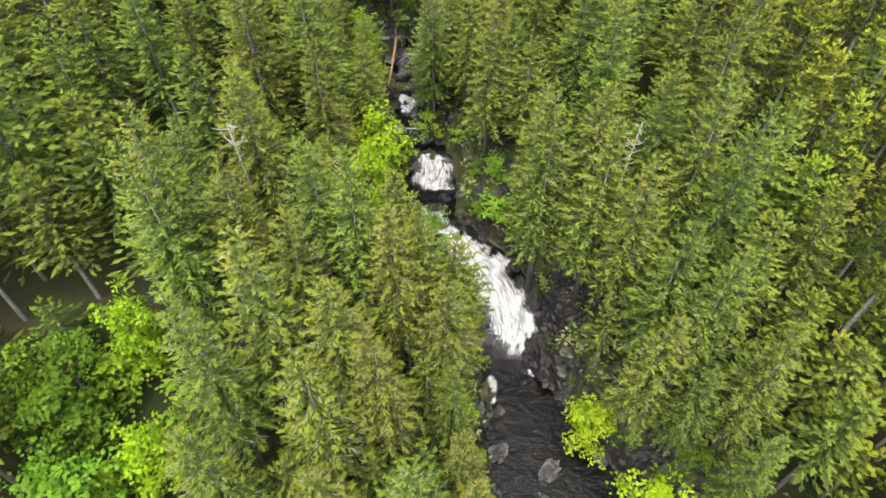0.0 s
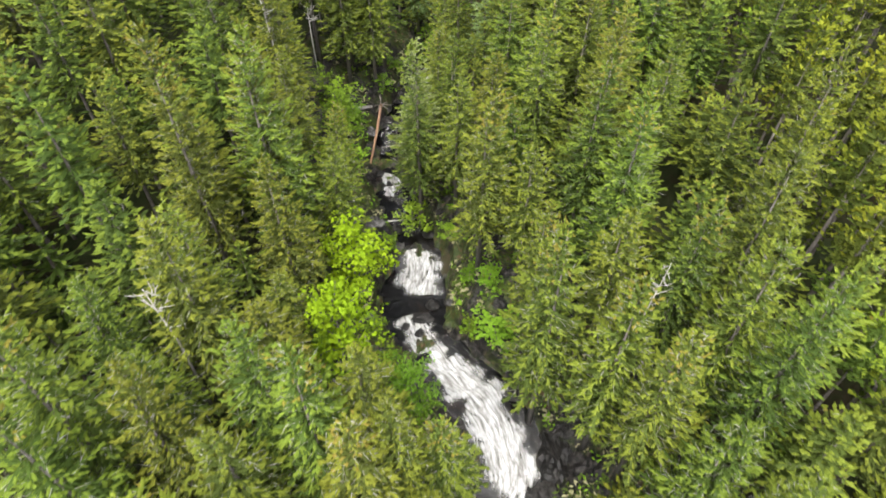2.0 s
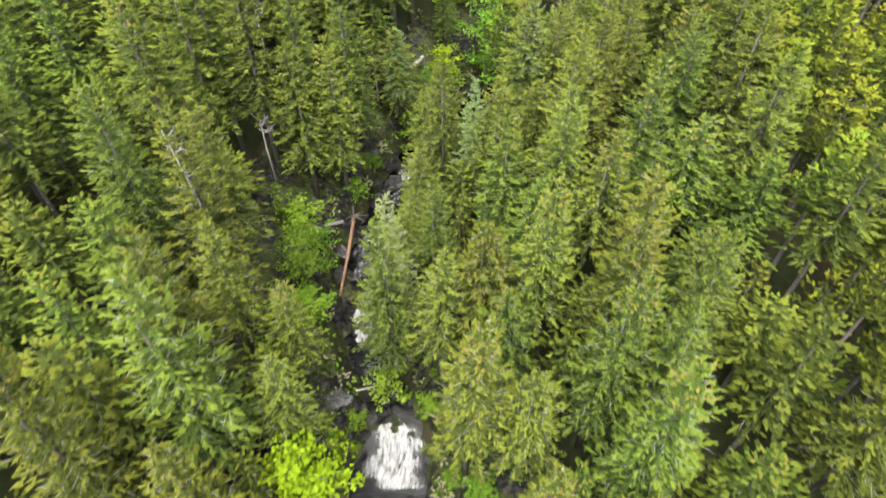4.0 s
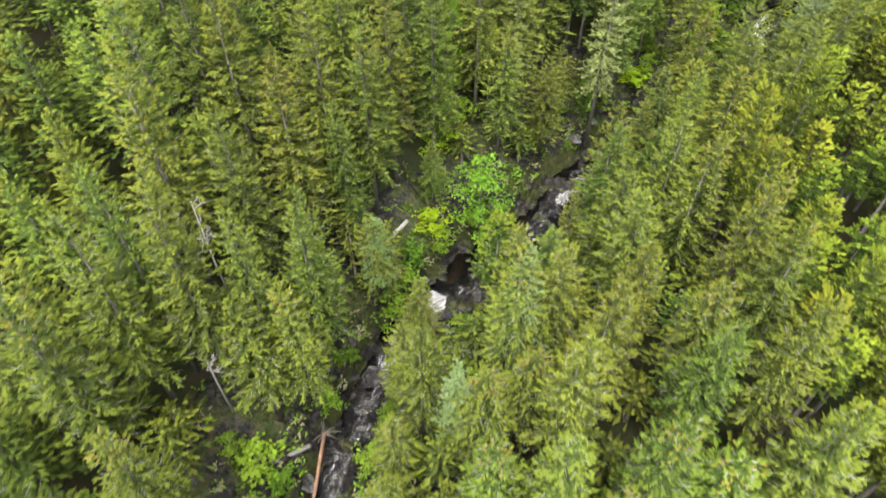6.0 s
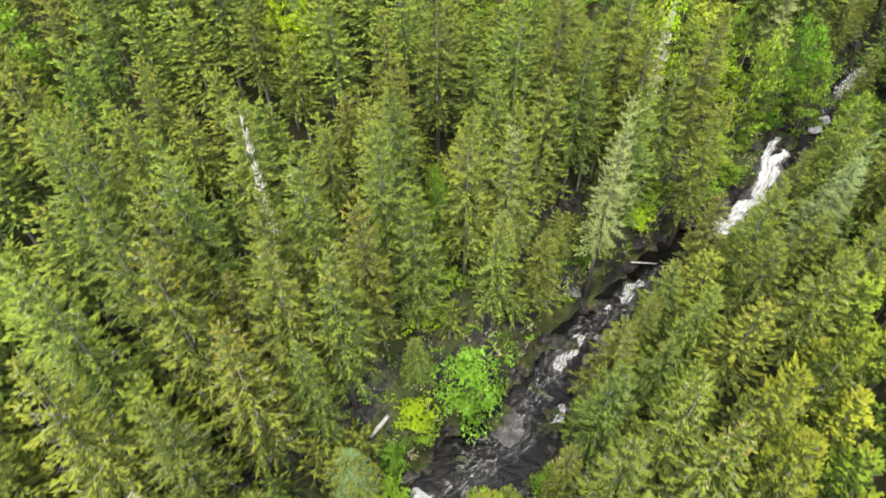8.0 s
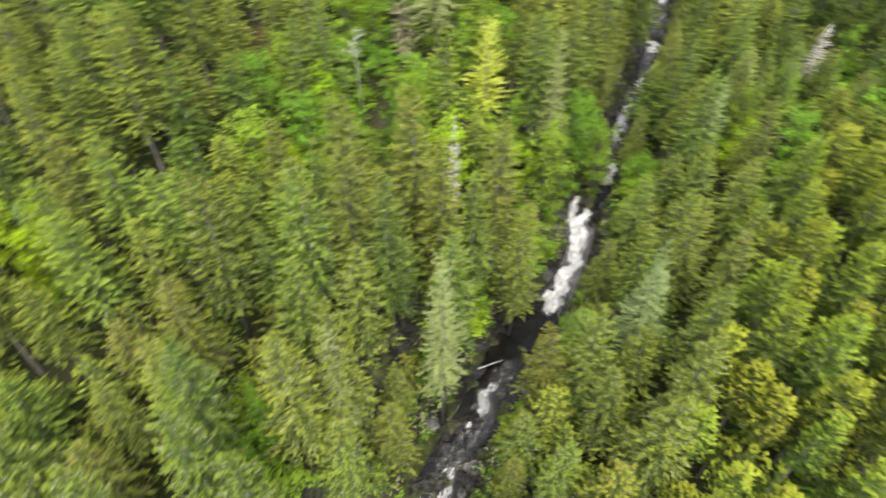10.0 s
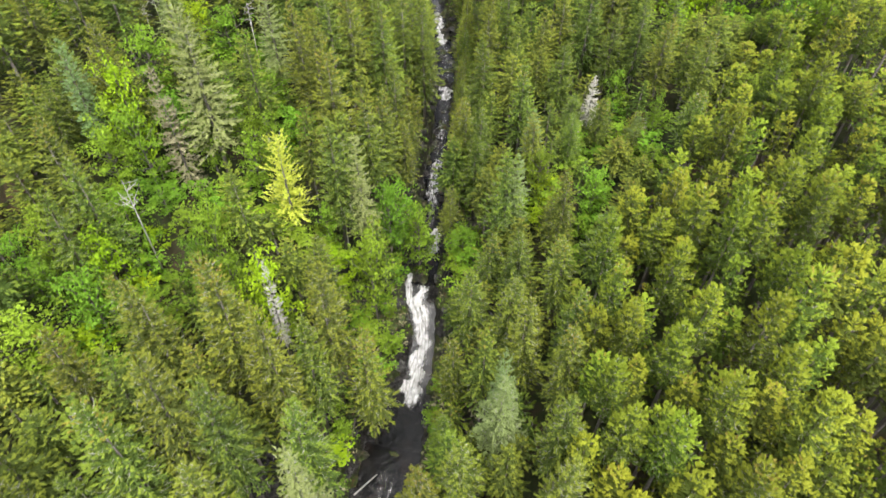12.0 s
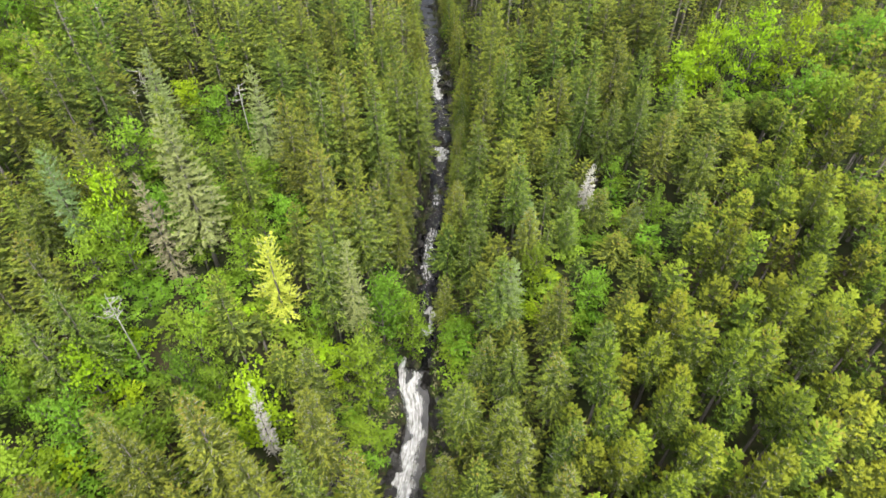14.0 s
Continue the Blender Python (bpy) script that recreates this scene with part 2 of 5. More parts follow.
UPPER_COURSE = [
    (3.2, 80.9, 0, 5.8), (9, 86, 0.3, 9), (14.2, 92, 0.4, 6.6), (18.6, 98.7, 0.8, 5.0), (25.5, 104, 1.5, 5.6), (33.3, 110.3, 2, 6.8),
    (39.4, 114.3, 2.3, 4.2), (44.3, 118.4, 4.9, 3.1), (47.5, 123, 7.4, 4.2), (54, 128.5, 8, 3.4), (61.7, 137, 8.8, 3.4),
    (69.4, 144.2, 9, 3.2), (75.5, 150.6, 9.6, 3.4), (84.4, 160.6, 10.5, 3.5), (98, 179.6, 11.5, 3.8), (112.7, 199, 12.5, 4), (135, 230, 14, 4), (180, 290, 17, 4),
]
COURSE = np.array(LOWER_COURSE + UPPER_COURSE, float).reshape(-1, 4)


def along_course(step):
    out = []
    for i in range(1, len(COURSE) - 2):
        p0, p1, p2, p3 = COURSE[i - 1 : i + 3]
        count = max(2, int(np.linalg.norm(p2[:2] - p1[:2]) / step))
        for k in range(count):
            t = k / count
            q = 0.5 * (2 * p1 + (p2 - p0) * t + (2 * p0 - 5 * p1 + 4 * p2 - p3) * t * t + (3 * p1 - p0 - 3 * p2 + p3) * t**3)
            q[2] = p1[2] + (p2[2] - p1[2]) * t
            out.append(q)
    return np.array(out)


LINE = along_course(0.5)
TANGENT = np.gradient(LINE[:, :2], axis=0)
for _ in range(3):
    TANGENT[1:-1] = (TANGENT[:-2] + 2 * TANGENT[1:-1] + TANGENT[2:]) / 4
TANGENT /= np.linalg.norm(TANGENT, axis=1)[:, None]
ACROSS = np.stack([TANGENT[:, 1], -TANGENT[:, 0]], 1)  # to the right, looking upstream
COARSE = LINE[::4]


def stream_at(x, y):
    """Distance to the middle of the stream, its level and half its width there."""
    x, y = np.atleast_1d(np.asarray(x, float)), np.atleast_1d(np.asarray(y, float))
    d, z, w, side = np.empty(len(x)), np.empty(len(x)), np.empty(len(x)), np.empty(len(x))
    for a in range(0, len(x), 4000):
        s = slice(a, a + 4000)
        gap = (x[s, None] - COARSE[None, :, 0]) ** 2 + (y[s, None] - COARSE[None, :, 1]) ** 2
        k = gap.argmin(1)
        d[s], z[s], w[s] = np.sqrt(gap[np.arange(len(k)), k]), COARSE[k, 2], COARSE[k, 3] / 2
        side[s] = (x[s] - COARSE[k, 0]) * ACROSS[::4][k, 0] + (y[s] - COARSE[k, 1]) * ACROSS[::4][k, 1]
    return d, z, w, side


def slope(d, z, w, y, side):
    """The land's height: a steep rocky edge, then a hillside that levels off."""
    e = np.maximum(d - w, 0)
    left_ = np.clip(0.5 - side / 6, 0, 1)
    rise = 13 + 10 * np.clip((y - 55) / 50, 0, 1) * left_ + 8 * np.clip((y - 60) / 30, 0, 1) * (1 - left_)
    return z + 2.4 * (1 - np.exp(-e / 1.2)) + rise * (1 - np.exp(-e / 26))


def bumps(x, y):
    return 0.5 * np.sin(x * 0.31 + 1.3) * np.cos(y * 0.27) + 0.25 * np.sin(x * 0.9 + y * 0.7)


def ground_height(x, y):
    d, z, w, side = stream_at([x], [y])
    return float((slope(d, z, w, np.array([y]), side) + bumps(x, y) * np.clip((d - w - 2) / 6, 0, 1))[0])


# ---------------------------------------------------------------- the land
def land():
    inner_x, inner_y = np.arange(-90, 215, 2.0), np.arange(-20, 300, 2.0)
    reach = np.array([12, 40, 100, 250, 600, 1500, 3500.0])
    xs = np.concatenate([inner_x[0] - reach[::-1], inner_x, inner_x[-1] + reach])
    ys = np.concatenate([inner_y[0] - reach[::-1], inner_y, inner_y[-1] + reach])
    gx, gy = np.meshgrid(xs, ys)
    d, z, w, side = stream_at(gx.ravel(), gy.ravel())
    h = slope(d, z, w, gy.ravel(), side) + bumps(gx.ravel(), gy.ravel()) * np.clip((d - w - 2) / 6, 0, 1)
    h -= np.clip((12 - d) / 3, 0, 1) * 1.2  # the rocky banks lie over this strip
    nx = len(xs)
    faces = [(j * nx + i, j * nx + i + 1, (j + 1) * nx + i + 1, (j + 1) * nx + i) for j in range(len(ys) - 1) for i in range(nx - 1)]
    ob = new("ground", mesh_from("ground", np.stack([gx.ravel(), gy.ravel(), h], 1), faces, [FLOOR], smooth=True))
    tagged(ob, "brown needle-covered forest floor with moss under conifers", "ground", kind="structure")


POOLS = [(8.5, 18, 9), (10.5, 5, 14), (-1.2, 45, 3.6), (10.8, 86.3, 3.4), (36, 112, 5.0), (30, 107.5, 4.0), (5.6, 29, 3.5), (3.5, 35, 4.5), (43, 117.5, 6.5)]


def banks():
    """Both rocky sides and the bed of the stream."""
    offs = np.concatenate([np.arange(-11, -6, 0.9), np.arange(-6.1, 6.11, 0.34), np.arange(7.0, 11.1, 0.8)])
    pts = LINE[(LINE[:, 1] > -15)]
    nor = ACROSS[(LINE[:, 1] > -15)]
    pts = np.stack([pts[:-1], (pts[:-1] + pts[1:]) / 2], 1).reshape(-1, 4)
    nor = np.stack([nor[:-1], (nor[:-1] + nor[1:]) / 2], 1).reshape(-1, 2)
    verts = []
    for p, a in zip(pts, nor):
        half = p[3] / 2
        for o in offs:
            x, y = p[0] + a[0] * o, p[1] + a[1] * o
            e = abs(o) - half
            rough_ = noise.fractal(Vector((x * 0.55, y * 0.55, 3.0)), 1.0, 2.0, 4)
            if e < 0:
                ledge = noise.fractal(Vector((x * 0.42, y * 0.42, 11.0)), 0.9, 2.1, 4) + 0.45 * abs(noise.noise(Vector((x * 1.5, y * 1.5, 5.0))))
                calm = min(1.0, min(math.hypot(x - a_, y - b_) / c_ for a_, b_, c_ in POOLS)) ** 3
                z = p[2] - 0.5 * min(1, -e / 1.0) + 0.12 * rough_ + calm * 1.35 * max(0.0, ledge - 0.02)
            else:
                z = float(slope(np.array([abs(o)]), np.array([p[2]]), np.array([half]), np.array([y]), np.array([float(o)]))[0])
                z += rough_ * 0.9 * min(1, e / 1.0) * max(0.3, 1 - e / 7) + bumps(x, y) * min(1, max(0, (e - 2) / 6))
                crag = abs(noise.noise(Vector((x * 0.8, y * 0.8, z * 0.8)))) + 0.5 * abs(noise.noise(Vector((x * 1.9, y * 1.9, 7))))
                z += (crag - 0.3) * 1.1 * min(1, e / 0.6) * max(0.2, 1 - e / 6)
                z += 0.35 * (abs((z * 1.1) % 1.0 - 0.5) - 0.25) * max(0, 1 - e / 4)
            verts.append((x, y, z - (0.5 if abs(o) > 10.9 else 0)))
    k = len(offs)
    faces = [(j * k + i, j * k + i + 1, (j + 1) * k + i + 1, (j + 1) * k + i) for j in range(len(pts) - 1) for i in range(k - 1)]
    ob = new("stream_bank", mesh_from("stream_bank", verts, faces, [BANK], smooth=False))
    tagged(ob, "dark wet bedrock ledges and mossy banks beside a stream", "rocky bank", kind="structure")


def water():
    keep = LINE[:, 1] > -14
    pts, nor = LINE[keep], ACROSS[keep]
    count = 15
    verts = []
    for i, (p, a) in enumerate(zip(pts, nor)):
        fall = abs(pts[min(i + 2, len(pts) - 1)][2] - pts[max(i - 2, 0)][2])
        for c in range(count):
            o = (c / (count - 1) - 0.5) * (p[3] + 1.0)
            x, y = p[0] + a[0] * o, p[1] + a[1] * o
            z = p[2] - 0.06 + (0.03 + 0.18 * min(1, fall)) * noise.noise(Vector((x * 1.6, y * 1.6, 0)))
            verts.append((x, y, z))
    faces = [(j * count + i, j * count + i + 1, (j + 1) * count + i + 1, (j + 1) * count + i) for j in range(len(pts) - 1) for i in range(count - 1)]
    ob = new("water", mesh_from("water", verts, faces, [WATER], smooth=True))
    tagged(ob, "dark tea-coloured stream water with small ripples", "water", kind="structure")


def nearest(x, y):
    return int(((LINE[:, 0] - x) ** 2 + (LINE[:, 1] - y) ** 2).argmin())


def white_water(x0, y0, x1, y1, left, right, label, seed, cut=0.0, thick=0.09):
    """A ragged tongue of foam between two places of the course; left and right are shares of the width from -0.5 to 0.5."""
    a, b = sorted((nearest(x0, y0), nearest(x1, y1)))
    steps = max(8, (b - a) * 4)
    count = 26
    verts, amount, flows = [], [], []
    for i in range(steps + 1):
        f = a + (b - a) * i / steps
        k, t = min(int(f), len(LINE) - 2), f - int(f)
        p = LINE[k] * (1 - t) + LINE[k + 1] * t
        n2 = ACROSS[k] * (1 - t) + ACROSS[k + 1] * t
        edge = i / steps
        wander = (0.3 if b - a < 40 else 0.12) * noise.noise(Vector((f * 0.28, seed * 5.3, 0))) + 0.10 * noise.noise(Vector((f * 0.9, seed * 7.1, 4)))
        share = min(1, (min(edge * 1.3, 1 - edge) * 4.5) ** 0.6) * (0.82 + 0.45 * noise.noise(Vector((f * 0.45, seed * 2.9, 9))))
        for c in range(count):
            u = c / (count - 1)
            o = (left + (right - left) * u) * p[3]
            x, y = p[0] + n2[0] * o, p[1] + n2[1] * o
            body = noise.fractal(Vector((x * 1.1, y * 1.1, seed * 3.7)), 0.9, 2.0, 5)
            far = abs(u - 0.5 - wander) / (0.5 * max(share, 0.05))  # 1 at the tongue's edge
            rim = max(0.0, min(1.0, 2.0 * (1 - far) + 0.5 * body))
            rim *= min(1, min(u, 1 - u) * 8) * min(1, min(edge, 1 - edge) * 14)
            verts.append((x, y, p[2] + 0.03 + thick * max(0, 0.5 + body) * rim))
            amount.append(1.9 * rim - 1.5 - cut)
            flows.append((f * 0.5, o, seed * 11.0))
    faces = [(j * count + i, j * count + i + 1, (j + 1) * count + i + 1, (j + 1) * count + i) for j in range(steps) for i in range(count - 1)]
    me = mesh_from("white_water", verts, faces, [FOAM], smooth=True)
    me.attributes.new("foam", "FLOAT", "POINT").data.foreach_set("value", np.array(amount, np.float32))
    me.attributes.new("flow", "FLOAT_VECTOR", "POINT").data.foreach_set("vector", np.array(flows, np.float32).ravel())
    ob = new("white_water", me)
    tagged(ob, label, "white water", group="rapids of the stream", kind="structure")


land()
banks()
water()
white_water(6.2, 27.6, -0.2, 39.6, -0.5, 0.5, "broad white waterfall sliding over dark bedrock", 1, -0.35, 0.4)
white_water(6.6, 26, 5.6, 29.5, 0.05, 0.5, "cream-coloured foam swirling below a waterfall", 2, 0.0)
white_water(6.5, 24.2, 6.1, 26.4, -0.5, -0.22, "small side fall over a pale boulder", 18, -0.2)
white_water(0.3, 39, -1.6, 43, -0.5, 0.35, "split white cascade running round dark stones", 3, 0.05)
white_water(-1.2, 44.6, -1.3, 50, -0.45, 0.5, "white chute falling into a dark pool", 4, -0.1, 0.35)
white_water(-3.6, 56, -4.3, 59.5, -0.4, 0.4, "small white fall beside a leaning log", 5, -0.05)
white_water(-1.8, 74.2, -0.2, 78.3, -0.3, 0.5, "white riffle between boulders", 6, 0.4)
white_water(0.6, 79.0, 5.0, 82.6, -0.48, 0.2, "short white fall over a ledge", 7, -0.25, 0.06)
white_water(12.6, 90.4, 15.0, 93.2, 0.28, 0.5, "white riffle at the edge of a pool", 8, 0.4, 0.05)
white_water(16.2, 95.4, 20.0, 100.2, -0.1, 0.3, "white tongue of fast water", 9, 0.35, 0.05)
white_water(23, 102, 28, 106.3, -0.3, 0.1, "white rapids along a dark slab", 10, 0.35, 0.05)
white_water(36.8, 112.6, 47.6, 123.3, -0.48, 0.45, "tall white waterfall narrowing upstream", 11, -0.35, 0.5)
white_water(45.6, 120.6, 49.0, 124.6, -0.5, -0.12, "white water pouring round a dark hollow", 12, -0.1)
white_water(51.5, 126, 55.5, 130, -0.2, 0.5, "short white chute under leafy trees", 13, 0.0)
white_water(58, 132, 66, 141, -0.4, 0.4, "broken white riffles over stones", 14, 0.55)
white_water(69, 144, 72, 147, -0.4, 0.3, "broken white riffles over stones", 15, 0.55)
white_water(76.5, 151.6, 80.5, 156, -0.5, 0.5, "white fall closing a narrow channel", 16, 0.1)
white_water(-5.4, 61, -0.3, 78, -0.5, 0.5, "thin broken streaks of foam over stones", 21, 1.15, 0.1)
white_water(-0.3, 78, 33, 110, -0.5, 0.5, "thin broken streaks of foam on dark water", 22, 1.3, 0.1)
white_water(50, 125, 112, 198, -0.5, 0.5, "thin broken streaks of foam on dark water", 23, 1.25, 0.1)
white_water(-1.6, 50, -4, 58, -0.5, 0.5, "thin broken streaks of foam over stones", 24, 1.15, 0.1)
white_water(88, 165, 96, 177, -0.4, 0.4, "distant white rapids", 17, -0.1)


# ---------------------------------------------------------------- conifers
def unit(v):
    return v / np.maximum(np.linalg.norm(v, axis=-1, keepdims=True), 1e-6)


def brushes(rs, plumes, blades, size):
    """Fingers of needles: each one a ragged, ridged plume along its axis, with a few loose blades of needles round it.
    plumes: rows of base, direction, length, radius, material. Returns corners, triangles, materials and soft normals."""
    base, way = np.array([p[0] for p in plumes], float), unit(np.array([p[1] for p in plumes], float))
    long_, fat = np.array([p[2] for p in plumes])[:, None], np.array([p[3] for p in plumes])[:, None]
    mats = np.array([p[4] for p in plumes])
    n = len(base)
    up = np.array([0, 0, 1.0])
    side = unit(np.cross(way, np.array([0.05, 0.08, 1.0])) + rs.normal(0, 0.25, (n, 3)))
    ridge = unit(np.cross(side, way))
    crown = unit(base * np.array([1, 1, 0]) + 0.05) * np.clip(np.linalg.norm(base[:, :2], axis=1), 0, 1)[:, None]  # out from the stem
    mass = crown * 0.42 + up * 0.5

    def span(low, high):
        return rs.uniform(low, high, (n, 1))

    left = base + way * long_ * span(0.4, 0.75) + side * fat * span(0.8, 1.4) - ridge * fat * span(0.2, 0.7)
    right = base + way * long_ * span(0.4, 0.75) - side * fat * span(0.8, 1.4) - ridge * fat * span(0.2, 0.7)
    top = base + way * long_ * span(0.45, 0.7) + ridge * fat * span(0.5, 1.0)
    tip = base + way * long_ * span(0.9, 1.1)
    verts = np.stack([base, left, right, tip, top], 1).reshape(-1, 3)
    soft = unit(np.stack([mass, mass + side * 0.6, mass - side * 0.6, mass + way * 0.4, mass + ridge * 0.3], 1) + rs.normal(0, 0.04, (n, 5, 3))).reshape(-1, 3)
    k = (np.arange(n) * 5)[:, None, None]
    faces = (k + np.array([(0, 4, 1), (1, 4, 3), (3, 4, 2), (2, 4, 0)])[None]).reshape(-1, 3)
    made = [(verts, faces, np.repeat(mats, 4), soft)]
    if blades:
        turn = rs.uniform(-0.6, 3.74, (n, blades, 1))
        radial = side[:, None] * np.cos(turn) + ridge[:, None] * np.sin(turn)
        root = base[:, None] + way[:, None] * long_[:, None] * rs.uniform(0.3, 0.95, (n, blades, 1)) + radial * fat[:, None] * 0.5
        blade = unit(way[:, None] + radial * rs.uniform(0.35, 0.9, (n, blades, 1)))
        reach = size * rs.uniform(0.7, 1.3, (n, blades, 1))
        wide = unit(np.cross(blade, radial)) * reach * 0.15
        v = np.stack([root + wide, root + blade * reach, root - wide], 2).reshape(-1, 3)
        f = np.arange(len(v)).reshape(-1, 3)
        soft = unit(radial * 0.5 + mass[:, None]).reshape(-1, 3)
        made.append((v, f, np.repeat(mats, blades), np.repeat(soft, 3, axis=0)))
    v, f, w, soft = together(made)
    flat = np.cross(v[f[:, 1]] - v[f[:, 0]], v[f[:, 2]] - v[f[:, 0]])
    back_ = (flat * soft[f].sum(1)).sum(1) < 0
    f[back_] = f[back_][:, ::-1]
    return v, f, w, soft


def together(pieces):
    """Several sets of corners, triangles, materials and normals as one."""
    starts = np.cumsum([0] + [len(p[0]) for p in pieces[:-1]])
    return (np.concatenate([p[0] for p in pieces]), np.concatenate([p[1] + k for p, k in zip(pieces, starts)]),
            np.concatenate([p[2] for p in pieces]), np.concatenate([p[3] for p in pieces]))


def needle_crown(seed, height, radius, whorls, per, shoots, blades, fat, low=0.16, blunt=0.56, lift=0.0, bare=0.12, sparse=0.0, cones=0.0, dome=False, core=True):
    """Whorls of branches that end in plumes of shoots; needles darken down the crown, partly by age and partly as
    painted shade.
    A dark inner fill closes the crown, and the branch itself is bare.
    """
    rng_, rs = random.Random(seed), np.random.RandomState(seed)
    plumes, inner, twigs = [], [], []
    lean = Vector((rng_.uniform(-1, 1), rng_.uniform(-1, 1), 0)) * 0.02
    lumps = [rng_.uniform(0.74, 1.22) for _ in range(48)]
    up = Vector((0, 0, 1))
    short = 0.45 + 4.8 * fat
    for w in range(whorls):
        t = (w + rng_.uniform(0.1, 0.9)) / whorls  # 0 at the top
        z = height * (1 - (1 - low) * t**0.92) - 0.35
        if dome:
            full = radius * (0.14 + 0.90 * math.sin(math.pi * min(0.5, 0.04 + 0.62 * t)) ** 0.95) * (1 - 0.5 * max(0, t - 0.75) / 0.25)
        else:
            full = radius * (0.07 + 0.97 * min(1, t * 1.2) ** blunt) * (1 if t < 0.8 else 1 - 1.2 * (t - 0.8))
        number = max(3, round(per * (0.5 + 0.6 * min(1, t * 1.8))))
        turn = rng_.uniform(0, 6.28)
        for b in range(number):
            if rng_.random() < sparse:
                continue
            a = turn + 6.283 * b / number + rng_.uniform(-0.3, 0.3)
            out = Vector((math.cos(a), math.sin(a), 0))
            across = Vector((-out.y, out.x, 0))
            length = full * rng_.uniform(0.78, 1.1) * lumps[int(a * 1.27) % 8 + 8 * min(5, int(t * 6))]
            rise = (0.85 + lift) * (1 - t) ** 1.5 - 0.10 - 0.26 * t + 0.4 * lift + rng_.uniform(-0.1, 0.1)
            root = Vector((lean.x * z, lean.y * z, z + rng_.uniform(-0.22, 0.22)))

            def at(u):
                return root + out * (length * u) + up * (length * (rise * u - 0.34 * u * u + 0.34 * u**3))

            def stuff(chance):
                if cones and t < 0.22 and rng_.random() < cones:
                    return 3
                return 1 if rng_.random() < chance else 0

            # share of bright needles: new growth, plus light and shade painted by height
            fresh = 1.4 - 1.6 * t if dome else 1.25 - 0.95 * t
            if dome:  # a clump of shoots that rise from the branch's end
                end = at(0.86)
                for i in range(shoots):
                    d = out * rng_.uniform(0.0, 0.95) + across * rng_.uniform(-0.75, 0.75) + up * rng_.uniform(0.3, 0.95)
                    spot = at(rng_.uniform(0.62, 0.95)) + across * rng_.uniform(-0.16, 0.16)
                    plumes.append((spot, d, rng_.uniform(0.8, 1.35) * (0.13 + 2.6 * fat), fat * rng_.uniform(0.8, 1.15), stuff(fresh)))
                for u in (0.45, 0.66)[: max(0, shoots - 3)]:
                    d = out * 0.6 + across * rng_.choice((-1, 1)) * rng_.uniform(0.3, 0.9) + up * rng_.uniform(0.1, 0.6)
                    plumes.append((at(u), d, rng_.uniform(0.25, 0.42), fat, stuff(fresh * 0.6)))
            else:
                end = at(0.68)
                plumes.append((end, at(1.0) - end + up * 0.06, (0.33 * length + 0.16) * short, fat * (0.85 + 0.1 * length), stuff(fresh)))
                count = max(0, 1 + round(length * shoots))
                for i in range(count):
                    u = 0.2 + 0.7 * (i + rng_.random()) / count
                    hand = 1 if i % 2 else -1
                    d = out * rng_.uniform(0.75, 1.0) + across * hand * rng_.uniform(0.35, 0.95) + up * (rng_.uniform(-0.1, 0.4) + lift)
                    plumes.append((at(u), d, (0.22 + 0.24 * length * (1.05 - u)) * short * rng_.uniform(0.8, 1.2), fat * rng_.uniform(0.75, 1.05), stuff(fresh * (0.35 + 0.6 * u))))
            # dark filler along the branch that makes the crown opaque
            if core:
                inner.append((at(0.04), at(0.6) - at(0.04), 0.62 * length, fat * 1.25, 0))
            twigs += [root + up * 0.035, root - up * 0.025, at(0.7) + up * 0.02]
            for _ in range(2 if blades else int(rng_.random() < 4 * bare)):  # grey, needleless side twigs
                u = rng_.uniform(0.3, 0.75)
                q = at(u) + (out * rng_.uniform(0.1, 0.8) + across * rng_.uniform(-0.8, 0.8) + up * rng_.uniform(0.1, 0.4)) * (0.25 + 0.3 * length)
                twigs += [at(u) + across * 0.022, at(u) - across * 0.022, q]
    top = Vector((lean.x * height, lean.y * height, height - 0.75))
    for i in range(6):
        a = i * 1.26 + rng_.uniform(0, 0.6)
        tilt = 0.06 if i == 0 else (0.8 if dome else 0.42)
        plumes.append((top, (tilt * math.cos(a), tilt * math.sin(a), 1), 0.8 if i == 0 else 0.5, fat * 0.75, 1))
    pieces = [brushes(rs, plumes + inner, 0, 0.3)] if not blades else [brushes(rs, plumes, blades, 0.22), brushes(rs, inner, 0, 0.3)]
    tv = np.array([tuple(p) for p in twigs])
    tn = np.repeat(unit(np.array([0, 0, 1.0]) + 0.02 * tv), 1, axis=0)
    tf = np.arange(len(tv)).reshape(-1, 3)
    pieces.append((tv, tf, np.full(len(tf), 2), tn))
    return together(pieces)


def spruce_trunk(height):
    return tube([(0, 0, -0.9), (0.02, 0, height * 0.35), (0, 0.02, height * 0.86)], [height * 0.0115 + 0.03, height * 0.009, 0.02], 6)


BASE_HEIGHT = 16.0
MIDLINE = [(0, 25), (3, 60), (8, 95), (30, 115), (55, 125)]
POINTED, VARIANTS = 5, 9  # the last four shapes have rounded tops
